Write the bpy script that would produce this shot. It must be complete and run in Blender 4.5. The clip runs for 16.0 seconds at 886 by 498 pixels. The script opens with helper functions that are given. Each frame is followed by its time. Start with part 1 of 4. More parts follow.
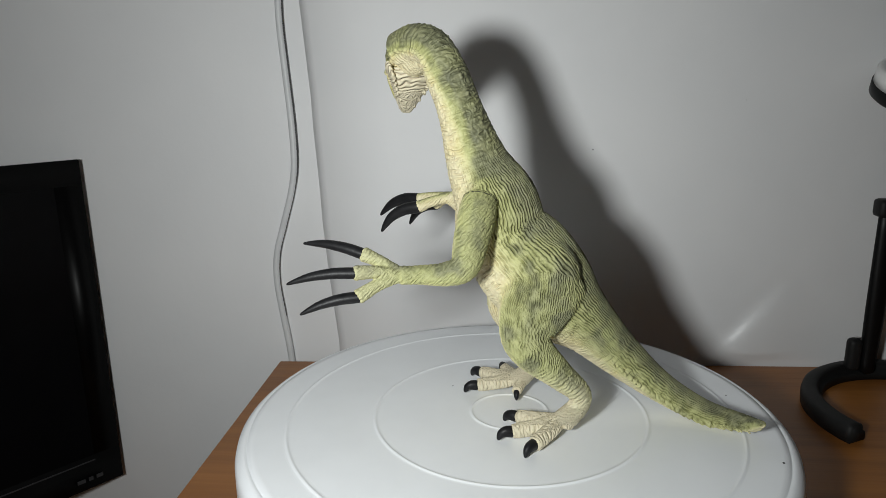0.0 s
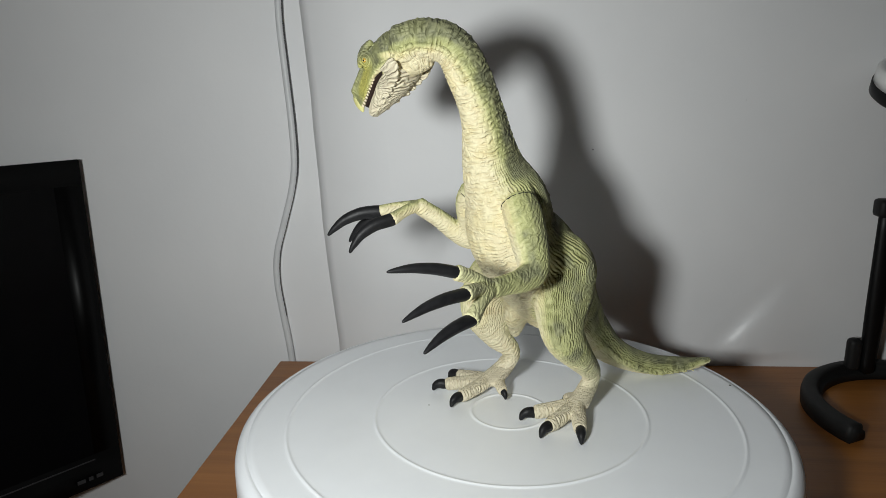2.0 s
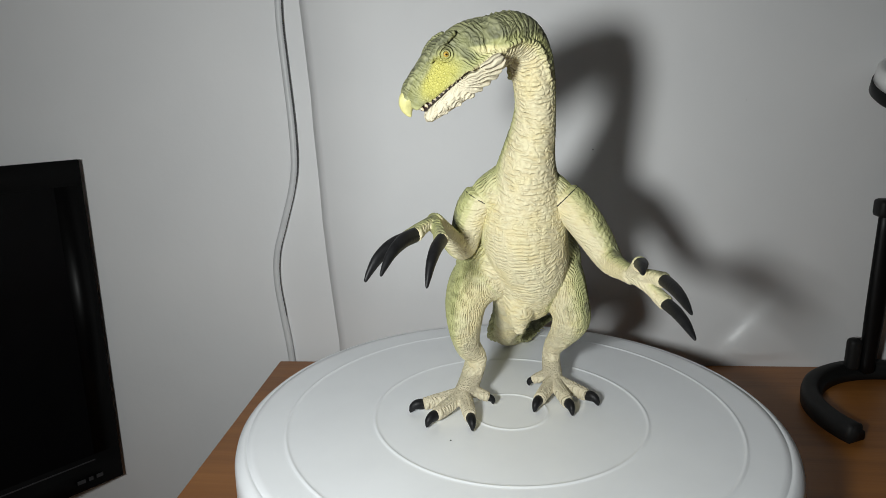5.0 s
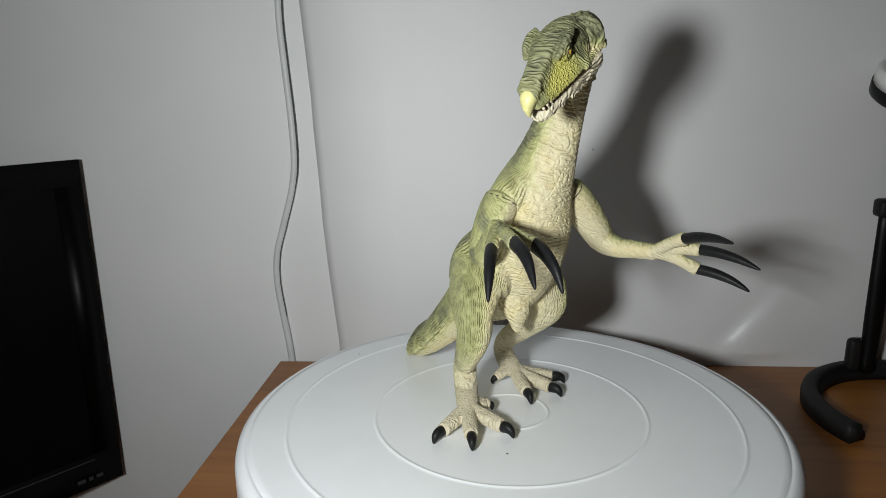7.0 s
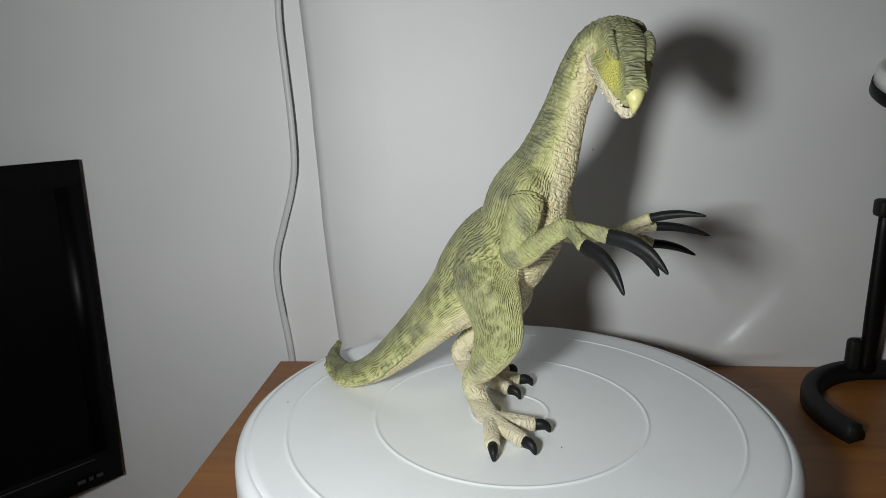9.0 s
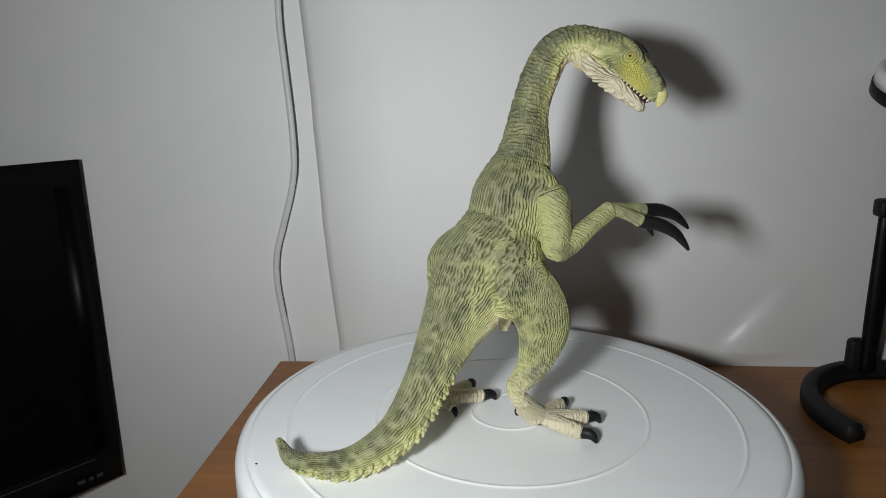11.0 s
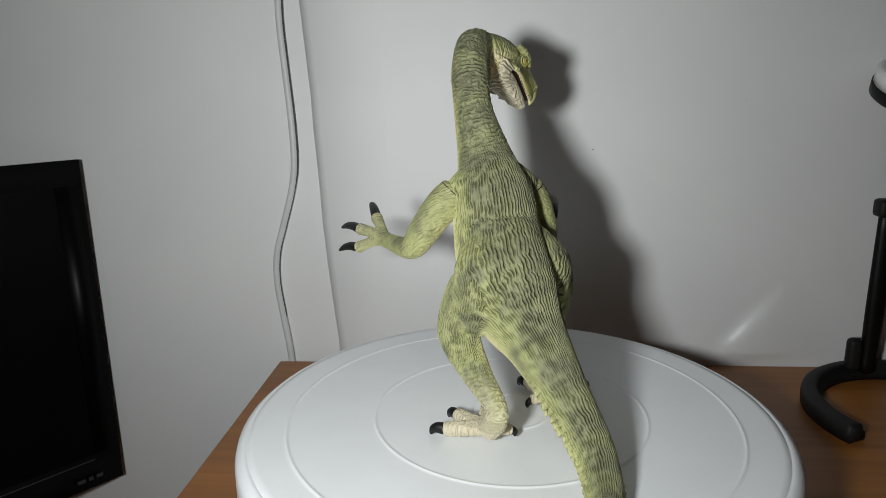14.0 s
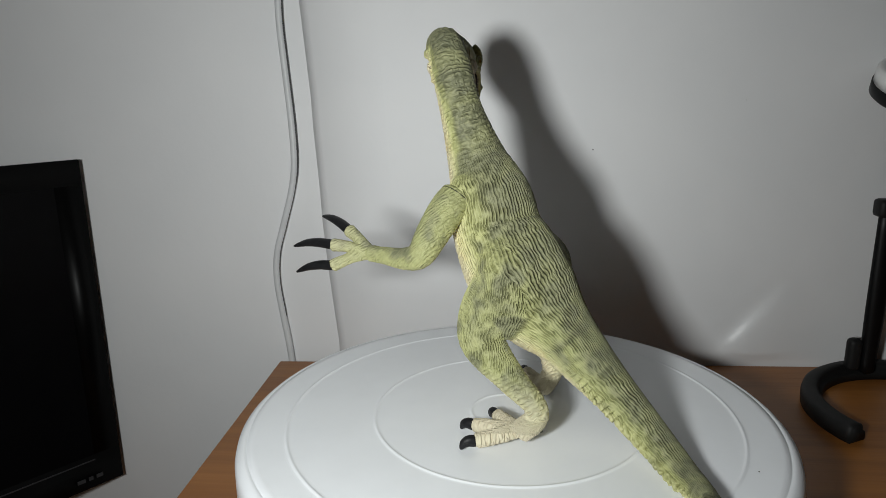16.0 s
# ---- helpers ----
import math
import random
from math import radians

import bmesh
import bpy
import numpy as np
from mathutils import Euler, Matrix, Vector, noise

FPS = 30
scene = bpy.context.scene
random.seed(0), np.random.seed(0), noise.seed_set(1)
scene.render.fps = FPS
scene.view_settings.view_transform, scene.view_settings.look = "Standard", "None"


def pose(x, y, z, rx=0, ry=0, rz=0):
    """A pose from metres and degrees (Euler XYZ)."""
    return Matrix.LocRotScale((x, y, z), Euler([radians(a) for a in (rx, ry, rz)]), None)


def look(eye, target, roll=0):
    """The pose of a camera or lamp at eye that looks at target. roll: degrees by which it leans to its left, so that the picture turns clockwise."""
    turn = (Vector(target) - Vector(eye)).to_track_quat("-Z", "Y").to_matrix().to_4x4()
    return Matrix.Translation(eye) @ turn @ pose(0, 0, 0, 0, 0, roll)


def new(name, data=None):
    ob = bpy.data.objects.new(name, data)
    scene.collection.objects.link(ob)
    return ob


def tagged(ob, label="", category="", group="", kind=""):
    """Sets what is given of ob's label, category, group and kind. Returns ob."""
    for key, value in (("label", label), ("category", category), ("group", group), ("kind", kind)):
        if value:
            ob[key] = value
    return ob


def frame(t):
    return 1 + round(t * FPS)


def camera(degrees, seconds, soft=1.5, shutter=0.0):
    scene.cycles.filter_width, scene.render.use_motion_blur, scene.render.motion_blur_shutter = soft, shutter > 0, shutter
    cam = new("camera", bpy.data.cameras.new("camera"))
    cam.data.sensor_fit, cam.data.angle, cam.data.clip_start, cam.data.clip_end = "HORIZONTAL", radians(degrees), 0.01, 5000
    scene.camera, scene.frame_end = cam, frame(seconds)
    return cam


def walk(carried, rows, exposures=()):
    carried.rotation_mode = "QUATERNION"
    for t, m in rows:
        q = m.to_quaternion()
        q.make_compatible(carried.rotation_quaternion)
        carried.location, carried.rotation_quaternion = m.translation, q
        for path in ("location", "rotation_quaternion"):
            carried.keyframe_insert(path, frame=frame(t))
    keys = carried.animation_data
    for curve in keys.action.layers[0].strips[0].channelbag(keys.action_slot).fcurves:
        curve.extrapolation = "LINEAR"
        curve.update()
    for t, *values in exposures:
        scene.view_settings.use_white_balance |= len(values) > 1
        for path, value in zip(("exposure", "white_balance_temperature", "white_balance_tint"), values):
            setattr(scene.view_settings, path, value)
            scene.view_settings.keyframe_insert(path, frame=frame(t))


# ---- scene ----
cam = camera(65.73, 16.0, soft=0.55)
EYE = Vector((0.0, -0.3585, 0.1808))
AIM = look(EYE, EYE + Vector((-0.09842, 0.96730, -0.23376)), -0.87)
walk(cam, [(0.0, AIM), (16.0, AIM)], exposures=[(0.0, 0.0), (16.0, 0.0)])

DESK = -0.06          # top of the desk; the turntable's top is at 0
WALL_Y, WALL_SLOPE = 0.2115, 0.0365
RIDGE = ((0.1792, -0.0459), (0.2311, 0.0143))          # ends of the light streak, where the added swelling runs, x and z


def wall_y(x, off=0.0):
    return WALL_Y + WALL_SLOPE * x + off


# ---- light: a small lamp beside the lens, and an added weak fill lamp, unseen ----
world = bpy.data.worlds.new("room_air")
scene.world = world
world.use_nodes = True
world.node_tree.nodes["Background"].inputs[0].default_value = (0.75, 0.85, 1.0, 1)
world.node_tree.nodes["Background"].inputs[1].default_value = 0.004


def lamp_area(name, eye, target, size, watts, colour):
    data = bpy.data.lights.new(name, "AREA")
    data.shape, data.size, data.energy, data.color = "DISK", size, watts, colour
    ob = new(name, data)
    ob.matrix_world = look(eye, target)
    return ob


flash = lamp_area("lamp_light", (-0.105, -0.385, 0.186), (-0.055, 0.2, 0.115), 0.045, 1.28, (0.965, 1.0, 0.985))
flash.data.spread = math.radians(145)
# added lamp without a visible source, only lifts the shadows
lamp_area("room_fill_light", (-0.5, -0.9, 1.55), (-0.3, -0.3, 0.0), 0.45, 0.22, (1.0, 0.97, 0.94))


# ---- materials ----
def material(name):
    m = bpy.data.materials.new(name)
    m.use_nodes = True
    nt = m.node_tree
    return m, nt, nt.nodes["Principled BSDF"]


def node(nt, kind, **values):
    n = nt.nodes.new(kind)
    for k, val in values.items():
        n.inputs[k.replace("_", " ")].default_value = val
    return n


def ramp(nt, fac, stops):
    n = nt.nodes.new("ShaderNodeValToRGB")
    while len(n.color_ramp.elements) < len(stops):
        n.color_ramp.elements.new(0.5)
    for el, (pos, col) in zip(n.color_ramp.elements, stops):
        el.position, el.color = pos, (*col, 1)
    nt.links.new(fac, n.inputs[0])
    return n.outputs[0]


def mix(nt, fac, a, b, blend="MIX"):
    n = nt.nodes.new("ShaderNodeMix")
    n.data_type, n.blend_type = "RGBA", blend
    for sock, val in ((n.inputs[0], fac), (n.inputs[6], a), (n.inputs[7], b)):
        if isinstance(val, (int, float)):
            sock.default_value = val
        elif isinstance(val, tuple):
            sock.default_value = (*val, 1)
        else:
            nt.links.new(val, sock)
    return n.outputs[2]


def maths(nt, op, a, b=0.5, c=0.0):
    n = nt.nodes.new("ShaderNodeMath")
    n.operation = op
    for sock, val in zip(n.inputs, (a, b, c)):
        if isinstance(val, (int, float)):
            sock.default_value = val
        else:
            nt.links.new(val, sock)
    return n.outputs[0]


def coords(nt, scale, attribute=""):
    if attribute:
        src = nt.nodes.new("ShaderNodeAttribute")
        src.attribute_name = attribute
        out = src.outputs["Vector"]
    else:
        src = nt.nodes.new("ShaderNodeTexCoord")
        out = src.outputs["Object"]
    mp = node(nt, "ShaderNodeMapping")
    mp.inputs["Scale"].default_value = scale
    nt.links.new(out, mp.inputs["Vector"])
    return mp.outputs[0]


def noise_tex(nt, vec, scale, detail=4.0, rough=0.55, distortion=0.0):
    n = node(nt, "ShaderNodeTexNoise", Scale=scale, Detail=detail, Roughness=rough, Distortion=distortion)
    nt.links.new(vec, n.inputs["Vector"])
    return n.outputs["Fac"]


def bump(nt, bsdf, height, strength, distance):
    n = node(nt, "ShaderNodeBump", Strength=strength, Distance=distance)
    nt.links.new(height, n.inputs["Height"])
    nt.links.new(n.outputs[0], bsdf.inputs["Normal"])


def plain(name, colour, rough, vary=0.08, grain=60.0, relief=0.0, metal=0.0, relief_scale=400.0, rough_vary=0.1):
    m, nt, b = material(name)
    vec = coords(nt, (1, 1, 1))
    big = noise_tex(nt, vec, grain)
    lo = tuple(c * (1 - vary) for c in colour)
    hi = tuple(min(1, c * (1 + vary)) for c in colour)
    nt.links.new(ramp(nt, big, [(0.3, lo), (0.7, hi)]), b.inputs["Base Color"])
    small = noise_tex(nt, vec, relief_scale)
    nt.links.new(maths(nt, "MULTIPLY_ADD", small, rough_vary, rough - rough_vary / 2), b.inputs["Roughness"])
    b.inputs["Metallic"].default_value = metal
    b.inputs["Specular IOR Level"].default_value = 0.22 if max(colour) < 0.02 else 0.5
    if relief:
        bump(nt, b, small, 0.5, relief)
    return m


def skin_material():
    """Painted vinyl: olive back, cream belly, dark blotches, creases that follow the body."""
    m, nt, b = material("painted_skin")
    att = nt.nodes.new("ShaderNodeAttribute")
    att.attribute_name = "paint"          # r: back 1 to belly 0, g: rings 1 to lengthwise creases 0, b: pale 1, a: head 1
    sep = nt.nodes.new("ShaderNodeSeparateColor")
    nt.links.new(att.outputs["Color"], sep.inputs[0])
    dorsal, rings, pale = sep.outputs
    att2 = nt.nodes.new("ShaderNodeAttribute")
    att2.attribute_name = "crease"
    att3 = nt.nodes.new("ShaderNodeAttribute")
    att3.attribute_name = "yellow"
    obj = coords(nt, (1, 1, 1))
    blotch = noise_tex(nt, obj, 74.0, 1.5, 0.4, 0.2)
    soft = noise_tex(nt, obj, 150.0, 3.0)

    def fold(scale, seed, distortion, gain):
        v = coords(nt, scale, "flow")
        v.node.inputs["Location"].default_value = (seed, seed * 1.7, seed * 0.6)
        n = noise_tex(nt, v, 1.0, 1.0, 0.4, distortion)
        n = maths(nt, "ABSOLUTE", maths(nt, "SUBTRACT", n, 0.5))
        return maths(nt, "MINIMUM", maths(nt, "MULTIPLY", n, gain), 1.0)

    along = maths(nt, "MINIMUM", fold((100, 560, 560), 3.0, 0.6, 4.6), maths(nt, "ADD", fold((420, 900, 900), 8.0, 0.3, 5.0), 0.5))
    across = maths(nt, "MINIMUM", fold((760, 80, 80), 5.0, 0.4, 4.6), maths(nt, "ADD", fold((330, 620, 620), 11.0, 0.3, 6.0), 0.55))
    att4 = nt.nodes.new("ShaderNodeAttribute")
    att4.attribute_name = "fold"          # the modelled wrinkles, 0 in the folds to 1 on the ridges

    def blend(fac, x, y):
        n = nt.nodes.new("ShaderNodeMix")
        for sock, val in ((n.inputs[0], fac), (n.inputs[2], x), (n.inputs[3], y)):
            nt.links.new(val, sock)
        return n.outputs[0]
    skin = maths(nt, "MULTIPLY_ADD", att4.outputs["Fac"], 0.75, maths(nt, "MULTIPLY", blend(rings, along, across), 0.25))
    crease = blend(att.outputs["Alpha"], maths(nt, "MAXIMUM", skin, att2.outputs["Fac"]), att2.outputs["Fac"])
    cells = node(nt, "ShaderNodeTexVoronoi", Scale=820.0)
    cells.feature = "DISTANCE_TO_EDGE"
    nt.links.new(obj, cells.inputs["Vector"])
    net = maths(nt, "MINIMUM", maths(nt, "MULTIPLY", cells.outputs["Distance"], 4.0), 1.0)
    net = maths(nt, "SUBTRACT", 1.0, maths(nt, "MULTIPLY", maths(nt, "SUBTRACT", 1.0, net), maths(nt, "MINIMUM", maths(nt, "MULTIPLY", att3.outputs["Fac"], 0.9), 0.55)))
    crease = maths(nt, "MULTIPLY", crease, net)
    fine = noise_tex(nt, obj, 1500.0, 2.0)
    # colour
    d = maths(nt, "ADD", dorsal, maths(nt, "MULTIPLY_ADD", soft, 0.3, -0.15))
    base = ramp(nt, d, [(0.14, (0.69, 0.625, 0.42)), (0.34, (0.575, 0.555, 0.295)), (0.52, (0.415, 0.422, 0.184)), (0.76, (0.325, 0.336, 0.148)), (0.97, (0.215, 0.221, 0.114))])
    mask = maths(nt, "MULTIPLY", ramp(nt, blotch, [(0.51, (0, 0, 0)), (0.64, (1, 1, 1))]), ramp(nt, dorsal, [(0.35, (0, 0, 0)), (0.6, (1, 1, 1))]))
    place = nt.nodes.new("ShaderNodeSeparateXYZ")
    nt.links.new(coords(nt, (1, 1, 1), "flow"), place.inputs[0])
    saddle = maths(nt, "SINE", maths(nt, "MULTIPLY_ADD", place.outputs[0], 290.0, maths(nt, "MULTIPLY", blotch, 9.0)))
    saddle = maths(nt, "MULTIPLY", ramp(nt, maths(nt, "MULTIPLY_ADD", saddle, 0.5, 0.5), [(0.25, (0, 0, 0)), (0.85, (1, 1, 1))]), ramp(nt, d, [(0.84, (0, 0, 0)), (1.02, (1, 1, 1))]))
    mask = maths(nt, "MAXIMUM", mask, maths(nt, "MULTIPLY", saddle, 0.85))
    base = mix(nt, maths(nt, "MULTIPLY", mask, 0.72), base, (0.118, 0.123, 0.080))
    ochre = maths(nt, "MULTIPLY", ramp(nt, noise_tex(nt, obj, 60.0, 2.0), [(0.46, (0, 0, 0)), (0.62, (1, 1, 1))]), ramp(nt, dorsal, [(0.25, (0.32, 0.32, 0.32)), (0.45, (0, 0, 0))]))
    base = mix(nt, ochre, base, (0.70, 0.575, 0.25))
    base = mix(nt, pale, base, (0.64, 0.58, 0.45))
    base = mix(nt, maths(nt, "MULTIPLY", att3.outputs["Fac"], 0.85), base, (0.60, 0.56, 0.13))
    # dark wash and crevice shade both put into the folds' colour, dry-brushed ridges
    wash_shade = ramp(nt, maths(nt, "SUBTRACT", dorsal, pale), [(0.15, (0.66, 0.56, 0.36)), (0.50, (0.34, 0.33, 0.18))])
    fold_dark = maths(nt, "MULTIPLY", ramp(nt, crease, [(0.10, (0.60, 0.60, 0.60)), (0.68, (0, 0, 0))]), maths(nt, "MULTIPLY_ADD", rings, -0.35, 1.0))
    base = mix(nt, fold_dark, base, wash_shade, "MULTIPLY")
    base = mix(nt, ramp(nt, crease, [(0.5, (0, 0, 0)), (0.95, (0.20, 0.20, 0.20))]), base, (0.62, 0.60, 0.33))
    nt.links.new(base, b.inputs["Base Color"])
    b.inputs["Roughness"].default_value = 0.6
    b.inputs["Specular IOR Level"].default_value = 0.35
    h = maths(nt, "ADD", maths(nt, "MULTIPLY", crease, maths(nt, "MULTIPLY_ADD", rings, -0.4, 1.0)), maths(nt, "MULTIPLY", fine, 0.12))
    bump(nt, b, h, 1.0, 0.0011)
    return m


def wood_material():
    m, nt, b = material("desk_wood")
    vec = coords(nt, (2.5, 40, 40))
    g = noise_tex(nt, vec, 1.0, 6.0, 0.6, 0.8)
    fine = noise_tex(nt, coords(nt, (20, 420, 420)), 1.0, 3.0)
    c = ramp(nt, g, [(0.3, (0.24, 0.090, 0.018)), (0.55, (0.35, 0.138, 0.028)), (0.75, (0.43, 0.180, 0.040))])
    c = mix(nt, maths(nt, "MULTIPLY", fine, 0.35), c, (0.20, 0.065, 0.014))
    nt.links.new(c, b.inputs["Base Color"])
    b.inputs["Roughness"].default_value = 0.38
    bump(nt, b, fine, 0.25, 0.0004)
    return m


def wall_material(name, rough):
    m, nt, b = material(name)
    vec = coords(nt, (1, 1, 1))
    big = noise_tex(nt, vec, 7.0, 3.0)
    nt.links.new(ramp(nt, big, [(0.3, (0.74, 0.745, 0.755)), (0.7, (0.79, 0.79, 0.795))]), b.inputs["Base Color"])
    b.inputs["Roughness"].default_value = rough
    small = noise_tex(nt, vec, 38.0, 4.0)
    bump(nt, b, small, 0.25, 0.0015)
    return m


SKIN = skin_material()
WOOD = wood_material()
WALL = wall_material("wall_paint", 0.55)
# glossier copy of the wall paint, only for the added streak swelling
STREAK_GLOSS = wall_material("wall_streak_gloss", 0.34)
CLAW = plain("claw_black", (0.011, 0.011, 0.012), 0.46, 0.3, 300, 0.0002, 0, 900)
PLATE = plain("turntable_plastic", (0.92, 0.945, 0.975), 0.36, 0.02, 30, 0.00003, 0, 1500)
BLACK = plain("black_plastic", (0.003, 0.003, 0.0033), 0.42, 0.2, 80, 0.0001, 0, 900)
GLOSS = plain("black_gloss", (0.0016, 0.0016, 0.0018), 0.4, 0.2, 80)
RUBBER = plain("black_matte", (0.011, 0.011, 0.011), 0.55, 0.2, 80, 0.0002, 0, 900)
SCREEN = plain("dark_screen", (0.003, 0.003, 0.0035), 0.35, 0.1, 40)
for dark in (GLOSS, SCREEN):
    next(n for n in dark.node_tree.nodes if n.type == "BSDF_PRINCIPLED").inputs["Specular IOR Level"].default_value = 0.12
WHITE = plain("white_plastic", (0.78, 0.78, 0.77), 0.35, 0.03, 80)
GREY = plain("grey_print", (0.045, 0.045, 0.048), 0.5, 0.05, 80)
CABLE = plain("cable_grey", (0.62, 0.63, 0.64), 0.45, 0.05, 80)
CEIL = plain("ceiling_white", (0.8, 0.8, 0.8), 0.8, 0.03, 5)
FLOOR = plain("floor_tile", (0.35, 0.31, 0.27), 0.4, 0.15, 4)
BEAK = plain("beak_yellow", (0.62, 0.59, 0.26), 0.4, 0.15, 300, 0.0003, 0, 900)
TEETH = plain("tooth_ivory", (0.66, 0.57, 0.40), 0.35, 0.08, 300)
MOUTH = plain("mouth_dark", (0.022, 0.010, 0.008), 0.5, 0.2, 300)
IRIS = plain("iris_amber", (0.42, 0.27, 0.05), 0.2, 0.2, 900)
PUPIL = plain("pupil_black", (0.005, 0.005, 0.005), 0.12, 0.1, 300)


# ---- building helpers ----
def part(name, bm, mat, parent=None, label="", smooth=True):
    me = bpy.data.meshes.new(name)
    bmesh.ops.recalc_face_normals(bm, faces=bm.faces)
    bm.to_mesh(me)
    bm.free()
    return part_mesh(name, me, mat, parent, label, smooth)


def part_mesh(name, me, mat, parent=None, label="", smooth=True):
    me.materials.clear()
    me.materials.append(mat)
    if smooth is not None:
        me.polygons.foreach_set("use_smooth", [smooth] * len(me.polygons))
    ob = new(name, me)
    if parent:
        ob.parent = parent
    if label:
        tagged(ob, label)
    return ob


def thing(name, label, category, m=None, kind="", group=""):
    ob = tagged(new(name), label, category, group, kind)
    if m:
        ob.matrix_world = m
    return ob


def box(bm, lo, hi, bevel=0.0, segments=2):
    made = bmesh.ops.create_cube(bm, size=1.0, matrix=Matrix.LocRotScale(
        (Vector(lo) + Vector(hi)) / 2, None, Vector(hi) - Vector(lo)))
    if bevel:
        edges = list({e for v in made["verts"] for e in v.link_edges})
        bmesh.ops.bevel(bm, geom=edges, offset=bevel, segments=segments, affect="EDGES", profile=0.5)
    return bm


def spline(points, per=6):
    """Catmull-Rom through rows of numbers."""
    y = np.array(points, float)
    n = len(y)
    yp = np.concatenate([2 * y[:1] - y[1:2], y, 2 * y[-1:] - y[-2:-1]])
    q = np.linspace(0, n - 1, (n - 1) * per + 1)
    i = np.minimum(q.astype(int), n - 2)
    t = (q - i)[:, None]
    a, b, c, d = yp[i], yp[i + 1], yp[i + 2], yp[i + 3]
    return .5 * (2 * b + (c - a) * t + (2 * a - 5 * b + 4 * c - d) * t ** 2 + (3 * b - a - 3 * c + d) * t ** 3)


def tube(bm, points, sides=20, per=5, side=(0, 1, 0), caps=True):
    """A closed tube through rows x, y, z, a, b (half-width along side, half-depth across it)."""
    rows = spline([(*q, q[3]) if len(q) == 4 else q for q in points], per)
    c = rows[:, :3]
    t = np.gradient(c, axis=0)
    t /= np.linalg.norm(t, axis=1)[:, None] + 1e-12
    l = np.array(side, float)
    rings = []
    for k in range(len(c)):
        l = l - t[k] * (l @ t[k])
        l /= np.linalg.norm(l)
        n = np.cross(t[k], l)
        a, b = max(rows[k, 3], 1e-4), max(rows[k, 4], 1e-4)
        rings.append([bm.verts.new(c[k] + l * a * math.cos(w) + n * b * math.sin(w))
                      for w in (2 * math.pi * s / sides for s in range(sides))])
    for r0, r1 in zip(rings, rings[1:]):
        for s in range(sides):
            bm.faces.new((r0[s], r0[(s + 1) % sides], r1[(s + 1) % sides], r1[s]))
    if caps:
        for ring, k, e in ((rings[0], 0, -1), (rings[-1], -1, 1)):
            tip = bm.verts.new(c[k] + t[k] * e * min(rows[k, 3], rows[k, 4]) * 0.7)
            for s in range(sides):
                bm.faces.new((ring[s], ring[(s + 1) % sides], tip))
    return bm


def ball(bm, centre, radii, axes=None, seg=20):
    m = Matrix.Translation(centre) @ (axes or Matrix.Identity(4)) @ Matrix.Diagonal((*radii, 1))
    bmesh.ops.create_uvsphere(bm, u_segments=seg, v_segments=seg // 2 + 2, radius=1.0, matrix=m)
    return bm


def lathe(bm, profile, sides=128, centre=(0, 0, 0)):
    rings = []
    for r, z in profile:
        if r < 1e-6:
            rings.append([bm.verts.new((centre[0], centre[1], centre[2] + z))])
        else:
            rings.append([bm.verts.new((centre[0] + r * math.cos(w), centre[1] + r * math.sin(w), centre[2] + z))
                          for w in (2 * math.pi * s / sides for s in range(sides))])
    for r0, r1 in zip(rings, rings[1:]):
        for s in range(sides):
            q = [r0[s % len(r0)], r0[(s + 1) % len(r0)], r1[(s + 1) % len(r1)], r1[s % len(r1)]]
            q = list(dict.fromkeys(q))
            if len(q) > 2:
                bm.faces.new(q)
    return bm


def remeshed(bm, voxel, rounds=4, factor=0.5):
    """Fuse overlapping closed shapes into one skin and smooth it."""
    me = bpy.data.meshes.new("raw")
    bmesh.ops.recalc_face_normals(bm, faces=bm.faces)
    bm.to_mesh(me)
    bm.free()
    ob = new("raw", me)
    r = ob.modifiers.new("remesh", "REMESH")
    r.mode, r.voxel_size = "VOXEL", voxel
    s = ob.modifiers.new("smooth", "SMOOTH")
    s.iterations, s.factor = rounds, factor
    out = bpy.data.meshes.new_from_object(ob.evaluated_get(bpy.context.evaluated_depsgraph_get()))
    bpy.data.objects.remove(ob)
    return out


# ---- room ----
def prism(bm, outline, z0, z1):
    lo = [bm.verts.new((x, y, z0)) for x, y in outline]
    hi = [bm.verts.new((x, y, z1)) for x, y in outline]
    bm.faces.new(lo[::-1])
    bm.faces.new(hi)
    for i in range(len(lo)):
        j = (i + 1) % len(lo)
        bm.faces.new((lo[i], lo[j], hi[j], hi[i]))
    return bm


FLOOR_Z, CEIL_Z = DESK - 0.75, DESK + 1.75


